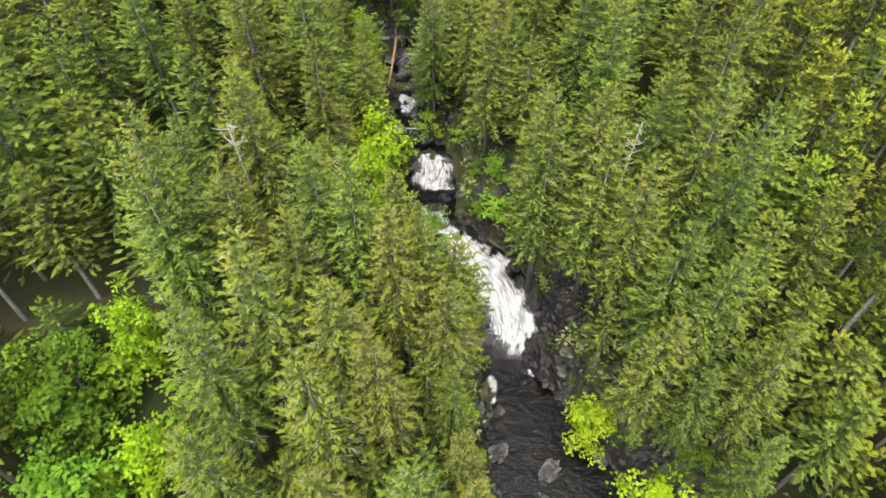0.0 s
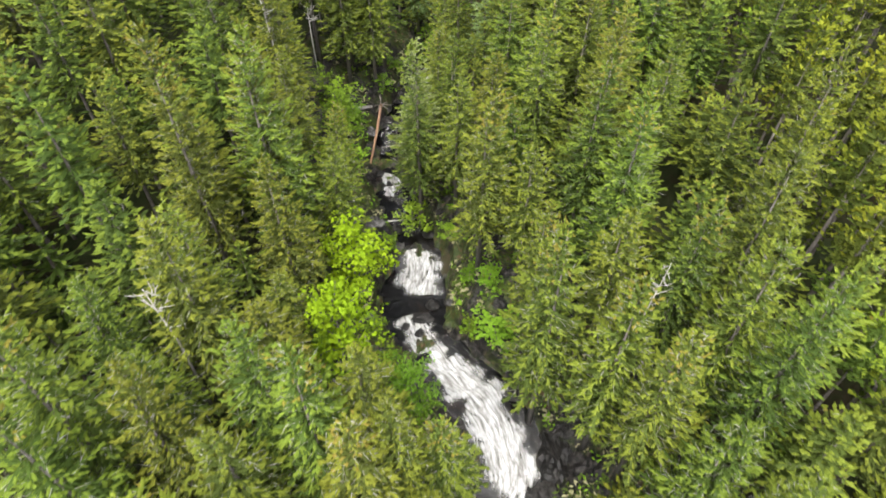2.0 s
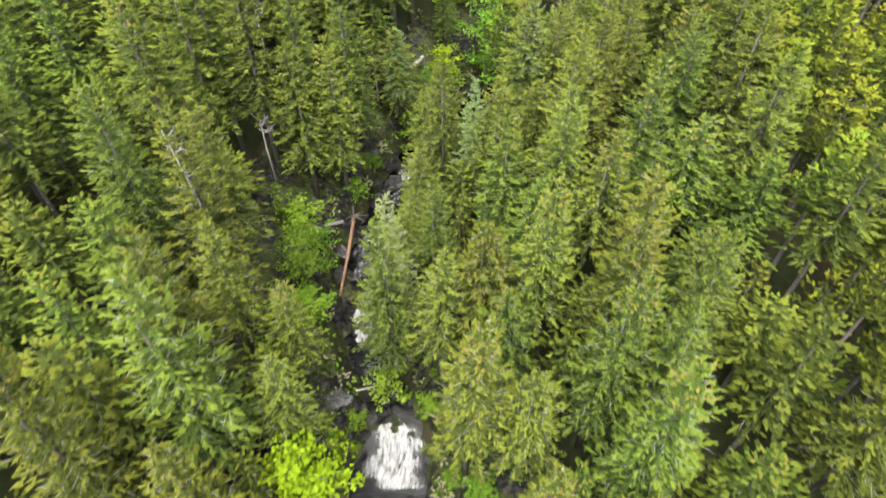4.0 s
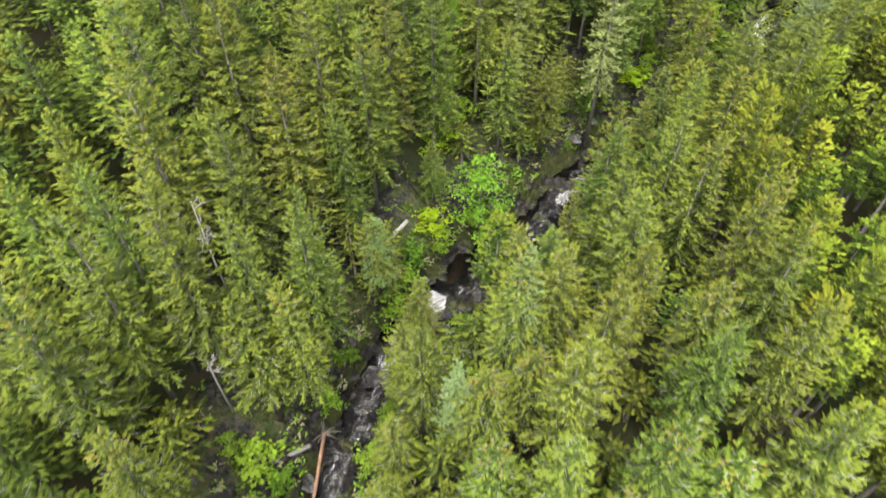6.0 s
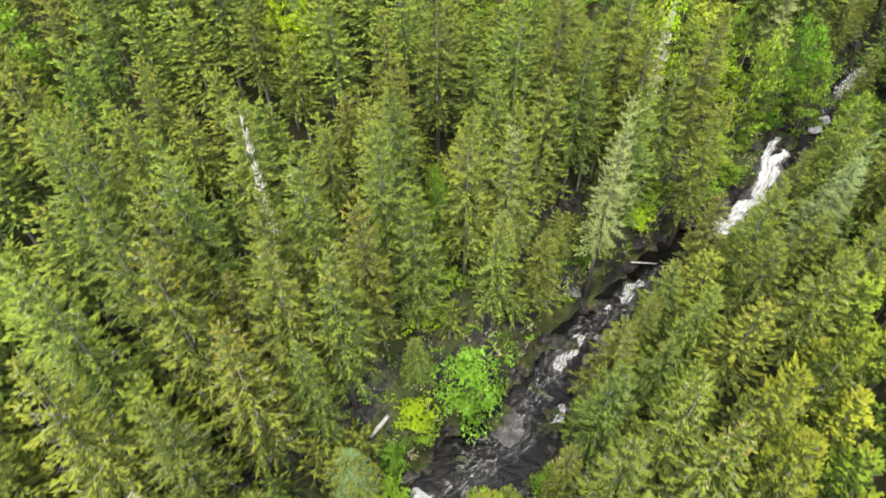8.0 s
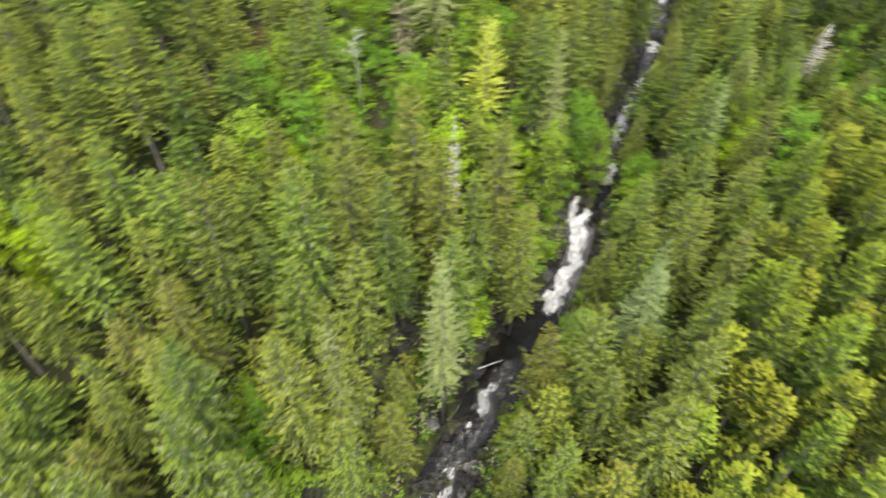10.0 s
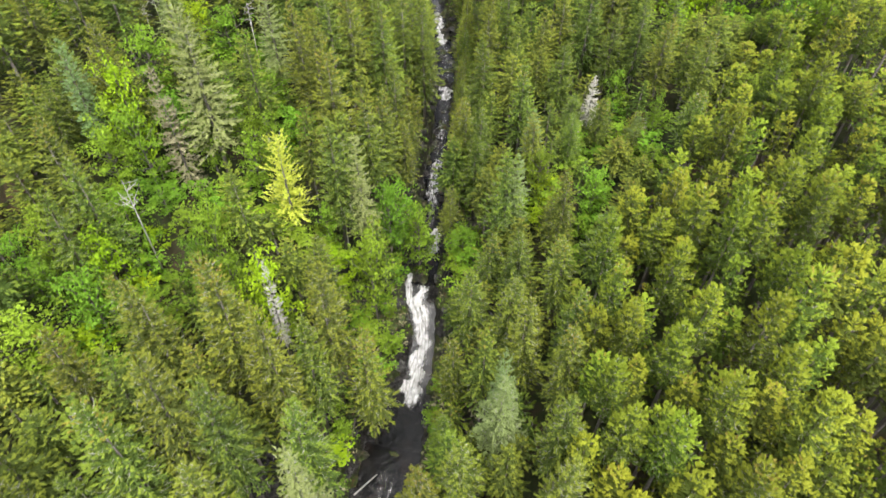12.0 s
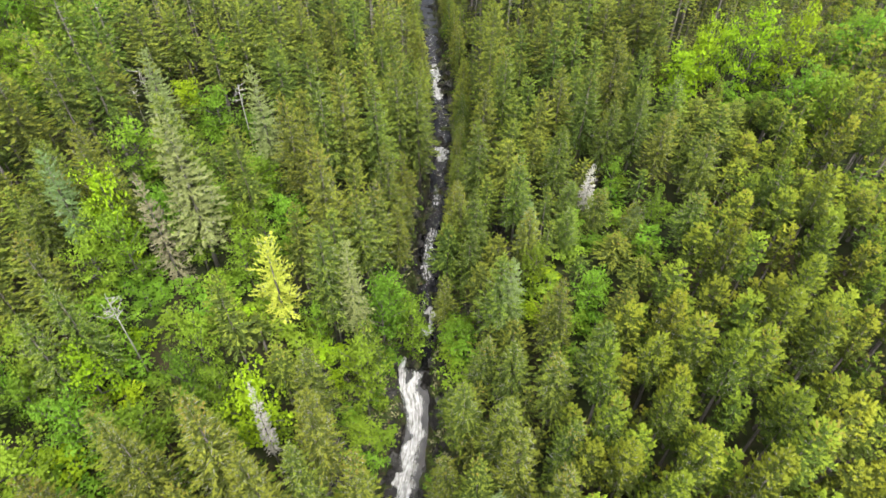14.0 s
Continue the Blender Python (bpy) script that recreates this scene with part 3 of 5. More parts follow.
NEEDLE_SETS = {
    "green": [OLD_NEEDLES, NEW_NEEDLES, LICHEN_TWIG, CONES],
    "pine": [PINE_OLD, PINE_NEW, LICHEN_TWIG, CONES],
    "brown": [BROWN_NEEDLES, BROWN_NEEDLES, LICHEN_TWIG],
    "blue": [BLUE_NEEDLES, BLUE_NEEDLES, LICHEN_TWIG],
    "pale": [PALE_NEEDLES, PALE_NEEDLES, LICHEN_TWIG],
    "yellow": [YELLOW_NEEDLES, YELLOW_NEEDLES, LICHEN_TWIG],
    "dead": [DEAD_NEEDLES, DEAD_NEEDLES, LICHEN_TWIG],
}
made_conifers = {}
rng = random.Random(4)


def conifer(kind, variant, x, y, base, height, girth, turn, label, group="", bare=0.14, sparse=0.0, radius=2.75):
    fine = kind != "green" or min(math.hypot(x - a, y - b) for a, b in MIDLINE) < 38
    variant += 0 if fine else 100
    s = (girth, girth, height / BASE_HEIGHT)
    m = Matrix.Translation((x, y, base)) @ Matrix.Rotation(turn, 4, "Z")
    key = (kind, variant)
    if key not in made_conifers:
        name = {"green": "spruce_tree", "blue": "fir_tree", "dead": "dead_spruce", "pale": "lichen_spruce", "yellow": "larch_tree", "brown": "withered_spruce"}[kind]
        ob = new(name)
        seed = hash_of(kind) + variant * 31
        if kind == "green" and variant % 100 >= POINTED:  # low, round-topped
            v, f, w, nrm = needle_crown(seed, BASE_HEIGHT, radius * 0.55, 15 if fine else 12, 8, 7 if fine else 6, 1 if fine else 0, 0.078 if fine else 0.095, 0.56, 0.34, 0.15, bare, sparse, 0.25 if variant % 100 == 6 else 0.0, True)
        else:
            v, f, w, nrm = needle_crown(seed, BASE_HEIGHT, radius * 0.90, 22 if fine else 19, 8, 3.2 if fine else 1.7, 1 if fine else 0, 0.08 if fine else 0.112, 0.30, 0.60, 0.95 if kind == "yellow" else 0.0, bare, sparse, 0.3 if kind == "green" and variant % 3 == 1 else 0.0)
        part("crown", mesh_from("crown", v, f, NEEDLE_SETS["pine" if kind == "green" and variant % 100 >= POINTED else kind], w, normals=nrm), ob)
        tv, tf = spruce_trunk(BASE_HEIGHT)
        part("trunk", mesh_from("trunk", tv, tf, [BARK], smooth=True), ob)
        ob.matrix_basis = m @ Matrix.Diagonal((*s, 1))
        made_conifers[key] = (ob, s)
        made = ob
    else:
        proto, s0 = made_conifers[key]
        made = copy_thing(proto, m @ Matrix.Diagonal((s[0] / s0[0], s[1] / s0[1], s[2] / s0[2], 1)))
    return tagged(made, label, {"green": "spruce", "blue": "fir", "dead": "dead tree", "pale": "spruce", "yellow": "larch", "brown": "spruce"}[kind], group)


def hash_of(word):
    return sum(ord(c) * (i + 3) for i, c in enumerate(word))


# x, y and the height of the tip
STAND_A = [
    (-11.2, 15.7, 19.8), (-3.3, 16.5, 15.4), (18.5, 17.8, 13.8), (-6, 19.6, 15.9), (-10, 19.9, 19.5), (13.3, 20.5, 11.4),
    (-14.3, 21.8, 22.5), (16.5, 22.2, 15.3), (-8.5, 23.5, 16.8), (-3.1, 24.3, 16.6), (-11.6, 24.4, 19.6), (-15.3, 24.5, 22.5),
    (14.6, 24.7, 14.4), (-7.7, 27.6, 18.6), (12.6, 28.5, 16.8), (18.3, 28.6, 20.2), (11, 31.1, 16.6), (17, 31.2, 20),
    (-11.9, 31.5, 20.6), (7.6, 33.9, 17.9), (-8.9, 35, 12.5), (15.2, 35.2, 18.6), (18.4, 35.5, 22.3), (11.7, 37.3, 15.6),
    (-13.4, 39.3, 25.7), (21.9, 40.8, 24), (12.6, 41.2, 20.9), (-10.4, 43.6, 23.4), (7, 43.7, 15.2), (3.9, 44.5, 19.1),
]
STAND_B = [
    (14, 44.6, 19.2), (11, 45.3, 21.2), (-11.7, 47.2, 22), (16, 47.9, 20.6), (12.3, 48.7, 20.4), (2.2, 51.3, 16),
    (8.3, 52.1, 20.6), (-0.9, 52.1, 17.8), (4.8, 52.5, 16.8), (14.1, 52.9, 20.4), (-11.8, 54.9, 24), (12, 55.9, 20.1),
    (-16.3, 56.3, 23.9), (21.5, 58.5, 24.4), (14.4, 58.7, 23.4), (9.9, 58.7, 21.7), (6.5, 58.8, 19.4), (10.8, 62.9, 23),
    (21.7, 63, 25.2), (-16.4, 63.1, 27), (18.2, 63.5, 23.4), (6.3, 63.8, 18.7), (12.9, 65.8, 23.4), (2.5, 66.3, 18.9),
    (18.6, 66.7, 22.8), (26.8, 67.4, 24), (22.4, 67.5, 25.7), (-15, 67.6, 27.3), (-8.6, 68.7, 18.5), (8.5, 69.6, 21.2),
]
STAND_C = [
    (-11.7, 69.7, 27.6), (-6.1, 70.1, 18.4), (11.1, 70.7, 21.3), (-14.8, 70.8, 26.8), (22.1, 71.4, 26.2), (-8.8, 71.8, 23.1),
    (8.7, 72.5, 20.2), (-5.4, 73.7, 22.9), (16.4, 73.8, 22.4), (24.3, 75.8, 24.2), (-14.4, 76.8, 30.3), (21, 76.9, 24.1),
    (15.9, 77.4, 21.9), (-10.1, 77.5, 26.6), (24.2, 79.7, 25.8), (20.3, 80.2, 23.5), (47.7, 80.7, 33.4), (41.8, 81.2, 31.4),
    (-1.8, 81.3, 12.9), (28.5, 81.5, 26.1), (-15.7, 82, 33.5), (-7.3, 82, 26.1), (16.8, 83.6, 20.1), (51.1, 84, 31.5),
    (-10.9, 84.2, 30.5), (-4.2, 84.6, 21.6), (45.8, 85.5, 32.1), (59.2, 85.6, 35.5), (-13.5, 85.7, 32.6), (55.2, 86.5, 35.2),
]
STAND_D = [
    (40.7, 86.7, 30.7), (51.9, 87.1, 33.8), (-5.4, 87.1, 27.7), (30.6, 87.3, 26.6), (-2.3, 88, 26.8), (18.7, 88.1, 18.6),
    (57.4, 88.4, 34.2), (-12.5, 88.4, 31.9), (-16.6, 89.6, 35.4), (39.5, 89.6, 29.7), (24.4, 89.7, 20.8), (64.1, 90.1, 36.7),
    (34.3, 90.1, 29), (47.3, 90.7, 30.6), (50.6, 91, 32.4), (-12, 91.3, 32.7), (-0.6, 91.5, 28.4), (-7.2, 91.7, 27.9),
    (42, 92.5, 29.8), (60.5, 92.6, 34.9), (30, 92.7, 23.1), (-17.3, 92.8, 33.7), (63.9, 93.3, 36.2), (38.1, 93.5, 28.2),
    (23.7, 93.6, 18.9), (57.5, 93.7, 36), (67.1, 93.8, 37.6), (-4.6, 94.2, 29.7), (3, 94.3, 26.5), (73.6, 95, 37.1),
]
STAND_E = [
    (47.3, 95, 29.8), (81.3, 95.2, 36.2), (52.7, 95.4, 32.2), (0.6, 96.3, 30.3), (43.3, 97, 28.4), (58.2, 97.1, 34.4),
    (9.6, 97.4, 20.6), (31, 97.5, 24.4), (76.8, 98, 39.5), (49.4, 98.4, 30.2), (56.2, 99, 31.4), (28.4, 99, 21.2),
    (-9.6, 99.1, 30.5), (7.2, 99.7, 29.1), (46.6, 99.7, 28.2), (14.3, 100, 16.4), (59.3, 100.1, 33.4), (67.8, 100.4, 36.3),
    (1.2, 100.6, 30.3), (51.7, 101, 31.5), (11.2, 101.5, 28.2), (77.2, 101.7, 37.9), (42.8, 102, 27.7), (55.7, 104.1, 29.1),
    (51.2, 104.9, 27.3), (45.3, 106, 25.2), (72.8, 107, 33.3), (22.8, 108, 25.9), (91, 109.2, 35.8), (55.9, 109.3, 30.1),
]
STAND_F = [
    (50.1, 109.3, 25.3), (78.2, 109.7, 36.6), (17.7, 109.9, 31.9), (44.2, 110.3, 23.6), (11.8, 110.8, 33.7), (70.6, 111.7, 27.9),
    (31.9, 111.8, 22.6), (15.5, 112.6, 34.3), (24.2, 113.2, 30.9), (49.6, 113.2, 22.4), (73.8, 113.8, 27.2), (78.6, 115.4, 36.5),
    (54.3, 115.7, 29.8), (30.8, 115.8, 29.7), (71, 117.1, 28.5), (66.4, 117.4, 28.2), (23, 117.7, 33.1), (84.3, 118, 37.4),
    (79.2, 119.1, 37.9), (62.1, 119.4, 29.1), (17.9, 120.4, 31.9), (23.4, 120.6, 31.8), (70.3, 120.8, 27.6), (77.2, 121.6, 35.6),
    (11.2, 121.6, 30.3), (33.7, 121.8, 26.2), (17.4, 123.5, 30.9), (57.4, 124.1, 25.3), (71.8, 124.2, 32.5), (65.6, 124.8, 32.5),
]
STAND_G = [
    (59.9, 125.8, 28.8), (78.3, 126.2, 37.4), (83.7, 126.8, 39.2), (40.8, 128.3, 33.2), (60.4, 129, 27.2), (79, 130.8, 34.9),
    (48, 132.1, 31.1), (66.4, 132.3, 31.9), (15.9, 133.2, 34.3), (50.5, 133.4, 30.3), (19, 134.4, 34.9), (45.8, 135.4, 37),
    (55.1, 136.4, 31.2), (73, 138.6, 33), (77.5, 139.3, 36.7), (46.9, 139.8, 37.8), (18.5, 140.2, 36.4), (57.8, 142, 38.4),
    (34.3, 142.2, 43.5), (46.6, 142.7, 38.7), (51.4, 143.6, 38.7), (54.3, 143.7, 38.2), (27.8, 144.2, 37.5), (67.1, 145.6, 33.2),
    (24, 146.2, 37), (20.5, 146.4, 36), (64.4, 146.5, 35.3), (26.9, 146.9, 40.9), (23.8, 149, 39.3),
]
STAND_H = [(-5.2, 25.6, 19.0), (-1.0, 25.2, 15.4), (1.2, 26.6, 11.6), (0.2, 22.2, 12.6), (-3.2, 28.4, 15.4)]


def rounded(x, y):
    """South of the upper stream the spruces are lower and round-topped."""
    return x > 24 and y < min(60 + 0.85 * x, 92 + 0.2 * x)


tall_spruces = STAND_A + STAND_B + STAND_C + STAND_D + STAND_E + STAND_F + STAND_G + STAND_H
taken = []
for i, (x, y, tip) in enumerate(tall_spruces + [(24.6, 114.6, 26.0), (27.7, 114.3, 25.2)]):
    g = ground_height(x, y)
    base = g - 0.2
    height = min(max(tip - base, 9.0), 21.5)
    base = tip - height
    girth = 0.80 + 0.022 * height + rng.uniform(-0.12, 0.12)
    shape = POINTED + i % (VARIANTS - POINTED) if rounded(x, y) else i % POINTED
    conifer("green", shape, x, y, min(base, g + 1.5), height, girth * 0.92, rng.uniform(0, 6.28),
            "tall spruce with yellow-green new growth" if height > 17 else "bushy green spruce with bright shoot tips", "forest spruces")
    taken.append((x, y, 1.3 * girth))

# bluish firs, greyer than the rest
for x, y, tip, girth in [(38.1, 99.6, 26.9, 0.8), (54.8, 115.2, 29.6, 0.95), (63.7, 120.7, 28.3, 0.8), (70.8, 121.0, 27.2, 0.75), (73.3, 113.4, 27.0, 0.75), (23.4, 144.6, 41.0, 0.9), (-1.9, 81.2, 13.1, 0.95),
                         (4.9, 64.4, 18.5, 0.8), (9.2, 69.8, 22.0, 0.9), (-9.0, 119.5, 29.0, 0.7)]:
    g = ground_height(x, y)
    height = min(max(tip - g, 6), 20)
    conifer("blue", 0, x, y, tip - height - 0.2, height, girth, rng.uniform(0, 6), "pale blue-green conifer among darker spruces", "pale firs", radius=2.3)
    taken.append((x, y, 1.6))

for x, y, tip, girth in [(33.4, 139.5, 42.9, 1.45), (20.6, 103.9, 27.7, 1.0), (-0.9, 54.9, 16.4, 1.0), (36.8, 98.6, 25.5, 1.1), (10.9, 101.3, 26.5, 0.8), (46.0, 148.0, 40.0, 1.0), (38.0, 158.0, 40.5, 1.0), (42.5, 126.4, 31.5, 0.9)]:
    g = ground_height(x, y)
    height = min(max(tip - g, 6), 24)
    conifer("pale", 0, x, y, tip - height - 0.2, height, girth, rng.uniform(0, 6), "spruce grey-green with hanging lichen", "lichen-grey spruces", bare=0.22)
    taken.append((x, y, 1.6))
conifer("yellow", 0, 36.6, 131.8, 15.5, 15.3, 1.25, 0.4, "yellow larch with fresh upright shoots", bare=0.2, sparse=0.15)
taken.append((36.6, 131.8, 1.4))

conifer("brown", 0, 29.5, 140.5, 15.5, 22.2, 0.85, 1.0, "withering spruce gone grey-brown among leafy trees", bare=0.3)
taken.append((29.5, 140.5, 1.6))

conifer("green", POINTED + 1, 7.7, 75.0, ground_height(7.7, 75.0) - 0.2, 13.6, 1.25, 2.0, "bushy yellow-green young conifer beside the rapids", "forest spruces")
taken.append((7.7, 75.0, 1.8))

# dead spruces that keep their twigs
for x, y, tip, girth in [(28.0, 120.5, 27.8, 0.5), (72.3, 119.6, 30.0, 0.6), (-7.5, 94.3, 32.3, 0.3), (74.6, 113.0, 26.4, 0.5)]:
    g = ground_height(x, y)
    height = min(max(tip - g, 6), 20)
    conifer("dead", 0, x, y, tip - height - 0.2, height, girth, rng.uniform(0, 6), "dead spruce with bleached cream-grey twigs", "dead spruces", radius=2.0, bare=0.4, sparse=0.2)
    taken.append((x, y, 1.2))


# ---------------------------------------------------------------- leafy trees
def leaf_crown(seed, height, radius, limbs, leaves, leaf):
    """Limbs of uneven length that carry rounded sprays of small leaves, with gaps between them."""
    r, rs = random.Random(seed), np.random.RandomState(seed + 7)
    arms, centres, sizes = [], [], []
    for c in range(limbs):
        a = c * 2.4 + r.uniform(-0.4, 0.4)
        t = (c + r.uniform(0, 1)) / limbs  # from the lowest limb to the top
        z0 = height * (0.14 + 0.62 * t)
        reach = radius * (0.5 + 0.62 * math.sin(math.pi * min(1, 0.22 + 0.72 * t))) * r.uniform(0.5, 1.1)
        if t > 0.85:
            reach *= 0.5
        rise = height * r.uniform(0.08, 0.22) * (0.6 + t)
        root, end = Vector((0.05, 0.05, z0)), Vector((math.cos(a) * reach, math.sin(a) * reach, min(z0 + rise, height * 0.97)))
        arms.append((root, end))
        for u in (0.4, 0.62, 0.82, 1.0):
            p = root.lerp(end, u) + Vector((r.gauss(0, 0.2), r.gauss(0, 0.2), r.gauss(0, 0.14))) * radius * 0.45
            centres.append(tuple(p))
            sizes.append(radius * r.uniform(0.15, 0.27))
    c, size = np.array(centres), np.array(sizes)
    n = len(c)
    out = unit(rs.normal(0, 1, (n, leaves, 3)))
    out[..., 2] = np.abs(out[..., 2]) * 0.95 - 0.12
    p = c[:, None] + out * (size[:, None] * rs.uniform(0.55, 1.05, (n, leaves)))[..., None] * np.array([1.15, 1.15, 0.75])
    d = unit(out * np.array([1, 1, 0.3]) + rs.normal(0, 0.6, (n, leaves, 3)) - np.array([0, 0, 0.2]))
    side = unit(np.cross(d, np.array([0, 0, 1.0]) + rs.normal(0, 0.45, (n, leaves, 3))))
    size_ = (leaf * rs.uniform(0.7, 1.3, (n, leaves)))[..., None]
    verts = np.stack([p, p + d * size_ * 0.45 + side * size_ * 0.36, p + d * size_, p + d * size_ * 0.45 - side * size_ * 0.36], 2).reshape(-1, 3)
    soft = unit(out * 0.75 + unit(c - np.array([0, 0, height * 0.45]))[:, None] * 0.25 + np.array([0, 0, 0.45]) + rs.normal(0, 0.16, (n, leaves, 3))).reshape(-1, 3)
    k = np.arange(len(soft)) * 4
    faces = np.stack([k, k + 1, k + 2, k, k + 2, k + 3], 1).reshape(-1, 3)
    soft2 = np.repeat(soft, 2, axis=0)
    flat = np.cross(verts[faces[:, 1]] - verts[faces[:, 0]], verts[faces[:, 2]] - verts[faces[:, 0]])
    back_ = (flat * soft2).sum(1) < 0
    faces[back_] = faces[back_][:, ::-1]
    return verts, faces, np.repeat(soft, 4, axis=0), arms


made_leafy = {}


def leafy_tree(name, lime, variant, x, y, height, radius, turn, label):
    small = height < 5.5
    key = (name, lime, variant)
    m = Matrix.Translation((x, y, ground_height(x, y) - 0.15)) @ Matrix.Rotation(turn, 4, "Z")
    s = (radius / 2.5, radius / 2.5, height / 9.0)
    if key not in made_leafy:
        ob = new(name)
        seed = variant * 17 + (5 if lime else 0) + (90 if small else 0)
        v, f, nrm, arms = leaf_crown(seed, 9.0, 2.5, 11 if small else 24, 12 if small else 22, 0.42 if small else 0.27)
        part("crown", mesh_from("crown", v, f, [LIME_LEAF if lime else LEAF], normals=nrm), ob)
        trunk = [tube([(0, 0, -0.8), (0.1, 0.05, 2.5), (0, 0.1, 7.6)], [0.14, 0.10, 0.03], 6)]
        for root, end in arms:
            trunk.append(tube([root, (root + end) / 2 + Vector((0, 0, 0.1)), end], [0.05, 0.035, 0.01], 4))
        tv, tf = joined(trunk)
        part("trunk", mesh_from("trunk", tv, tf, [BARK], smooth=True), ob)
        ob.matrix_basis = m @ Matrix.Diagonal((*s, 1))
        made_leafy[key] = (ob, s)
        made = ob
    else:
        proto, s0 = made_leafy[key]
        made = copy_thing(proto, m @ Matrix.Diagonal((s[0] / s0[0], s[1] / s0[1], s[2] / s0[2], 1)))
    return tagged(made, label, "shrub" if small else "leafy tree", "leafy trees and shrubs")


# lime?, x, y, height, crown radius
LEAFY_A = [
    (0, -21.8, 16.5, 9.0, 3.6), (1, -15.5, 13.6, 7.5, 2.0), (1, -18.0, 20.1, 9.3, 1.8), (1, 10.9, 20.3, 6.6, 2.1), (1, 13.8, 13.9, 7.9, 2.5),
    (0, -19.4, 11.1, 7.1, 2.8), (1, -5.6, 42.4, 9.4, 2.7), (1, -5.4, 34.4, 10.0, 2.4), (0, -0.9, 31.6, 7.6, 1.6), (0, 3.1, 40.1, 2.7, 0.9),
    (0, -8.2, 59.6, 6.2, 2.0), (0, -1.7, 51.2, 4.0, 1.6), (0, -10.6, 64.8, 4.8, 1.0), (0, 0.9, 82.5, 4.3, 1.7),
]
LEAFY_B = [
    (0, 7.7, 90.0, 11.5, 2.8), (0, 4.9, 100.7, 13.0, 1.4), (0, 1.0, 84.6, 4.2, 1.6), (0, -0.6, 80.3, 4.5, 1.8), (0, 3.7, 87.3, 3.9, 1.3),
    (0, -31.8, 110.2, 12.1, 2.8), (0, 22.5, 107.0, 3.7, 1.0), (0, 28.6, 113.0, 4.1, 1.4), (1, -9.7, 119.0, 11.3, 3.1), (0, 4.1, 103.5, 9.1, 1.5),
    (0, 36.8, 119.2, 5.6, 2.1), (0, 14.9, 128.8, 10.8, 2.4), (0, 30.9, 182.7, 13.2, 5.0), (0, 35.2, 175.7, 12.3, 3.1), (0, 27.8, 176.3, 9.7, 3.6),
    (1, 26.6, 142.8, 14.8, 2.3), (0, 32.4, 151.8, 10.1, 2.8), (0, 24.5, 141.4, 10.6, 3.5),
]
LEAFY_C = [
    (0, 26.0, 127.8, 14.0, 3.2), (0, 21.5, 137.5, 9.1, 2.8), (0, 37.1, 137.0, 11.4, 3.2), (1, 28.2, 122.4, 15.5, 2.8), (0, 32.5, 140.4, 8.7, 2.2),
    (1, 17.8, 132.5, 10.8, 2.4), (0, 13.0, 135.1, 11.5, 3.3), (0, 18.4, 126.5, 10.2, 3.0), (0, 9.6, 128.1, 9.2, 3.0), (0, 47.3, 125.9, 13.5, 4.0),
    (0, 39.2, 120.6, 15.5, 2.6), (0, 42.9, 146.6, 7.2, 2.9), (0, 44.2, 157.7, 8.1, 2.8), (0, 43.1, 140.5, 6.9, 2.5), (0, 60.6, 116.6, 8.4, 1.9),
    (0, 61.9, 110.0, 8.4, 1.8), (0, 51.7, 119.6, 5.5, 2.0), (0, 73.6, 111.5, 7.9, 1.2),
]
LEAFY_D = [
    (0, 76.0, 118.8, 7.0, 1.3), (1, 97.5, 121.8, 13.5, 3.3), (1, 100.1, 117.3, 13.2, 2.9), (1, 101.9, 113.4, 13.9, 2.5), (1, 92.8, 122.8, 11.1, 2.9),
    (0, 96.5, 107.0, 11.0, 4.0), (0, 111.4, 110.3, 10.8, 3.7), (0, 38.7, 128.0, 9.1, 1.5), (0, 47.5, 155.0, 5.5, 2.0),
]
GROWN = []
for lime, x, y, height, radius in LEAFY_A + LEAFY_B + LEAFY_C + LEAFY_D:
    if radius < 3.1:
        GROWN.append((lime, x, y, height, radius))
        continue
    for k in range(3):  # a broad clump is three stems
        a = 2.1 * k + x
        GROWN.append((lime, x + 0.5 * radius * math.cos(a), y + 0.5 * radius * math.sin(a), height * (1 - 0.1 * k), radius * 0.62))
for i, (lime, x, y, height, radius) in enumerate(GROWN):
    label = ("lime-green leafy tree with fresh spring leaves" if lime else "bright green leafy tree with an open crown") if height >= 5.5 else "low bright green leafy shrub beside the stream"
    leafy_tree("leafy_tree" if height >= 5.5 else "shrub", lime, i % 3, x, y, height, radius, rng.uniform(0, 6.28), label)
    taken.append((x, y, radius * 0.6))


# low growth along both banks
r_ = random.Random(15)
usable = [i for i in range(len(LINE)) if 12 < LINE[i][1] < 150]
for i in range(80):
    k = r_.choice(usable)
    p, a = LINE[k], ACROSS[k]
    o = r_.choice((-1, 1)) * (p[3] / 2 + abs(r_.gauss(1.4, 1.2)) + 0.5)
    size = r_.uniform(0.5, 1.3)
    if o > 0 and 18 < p[1] < 36:  # bare rock beside the lower fall
        continue
    leafy_tree("shrub", r_.random() < 0.12, i % 3, p[0] + a[0] * o, p[1] + a[1] * o, 1.6 * size + 0.5, size, r_.uniform(0, 6.28), "low green shrub on the rocky bank")


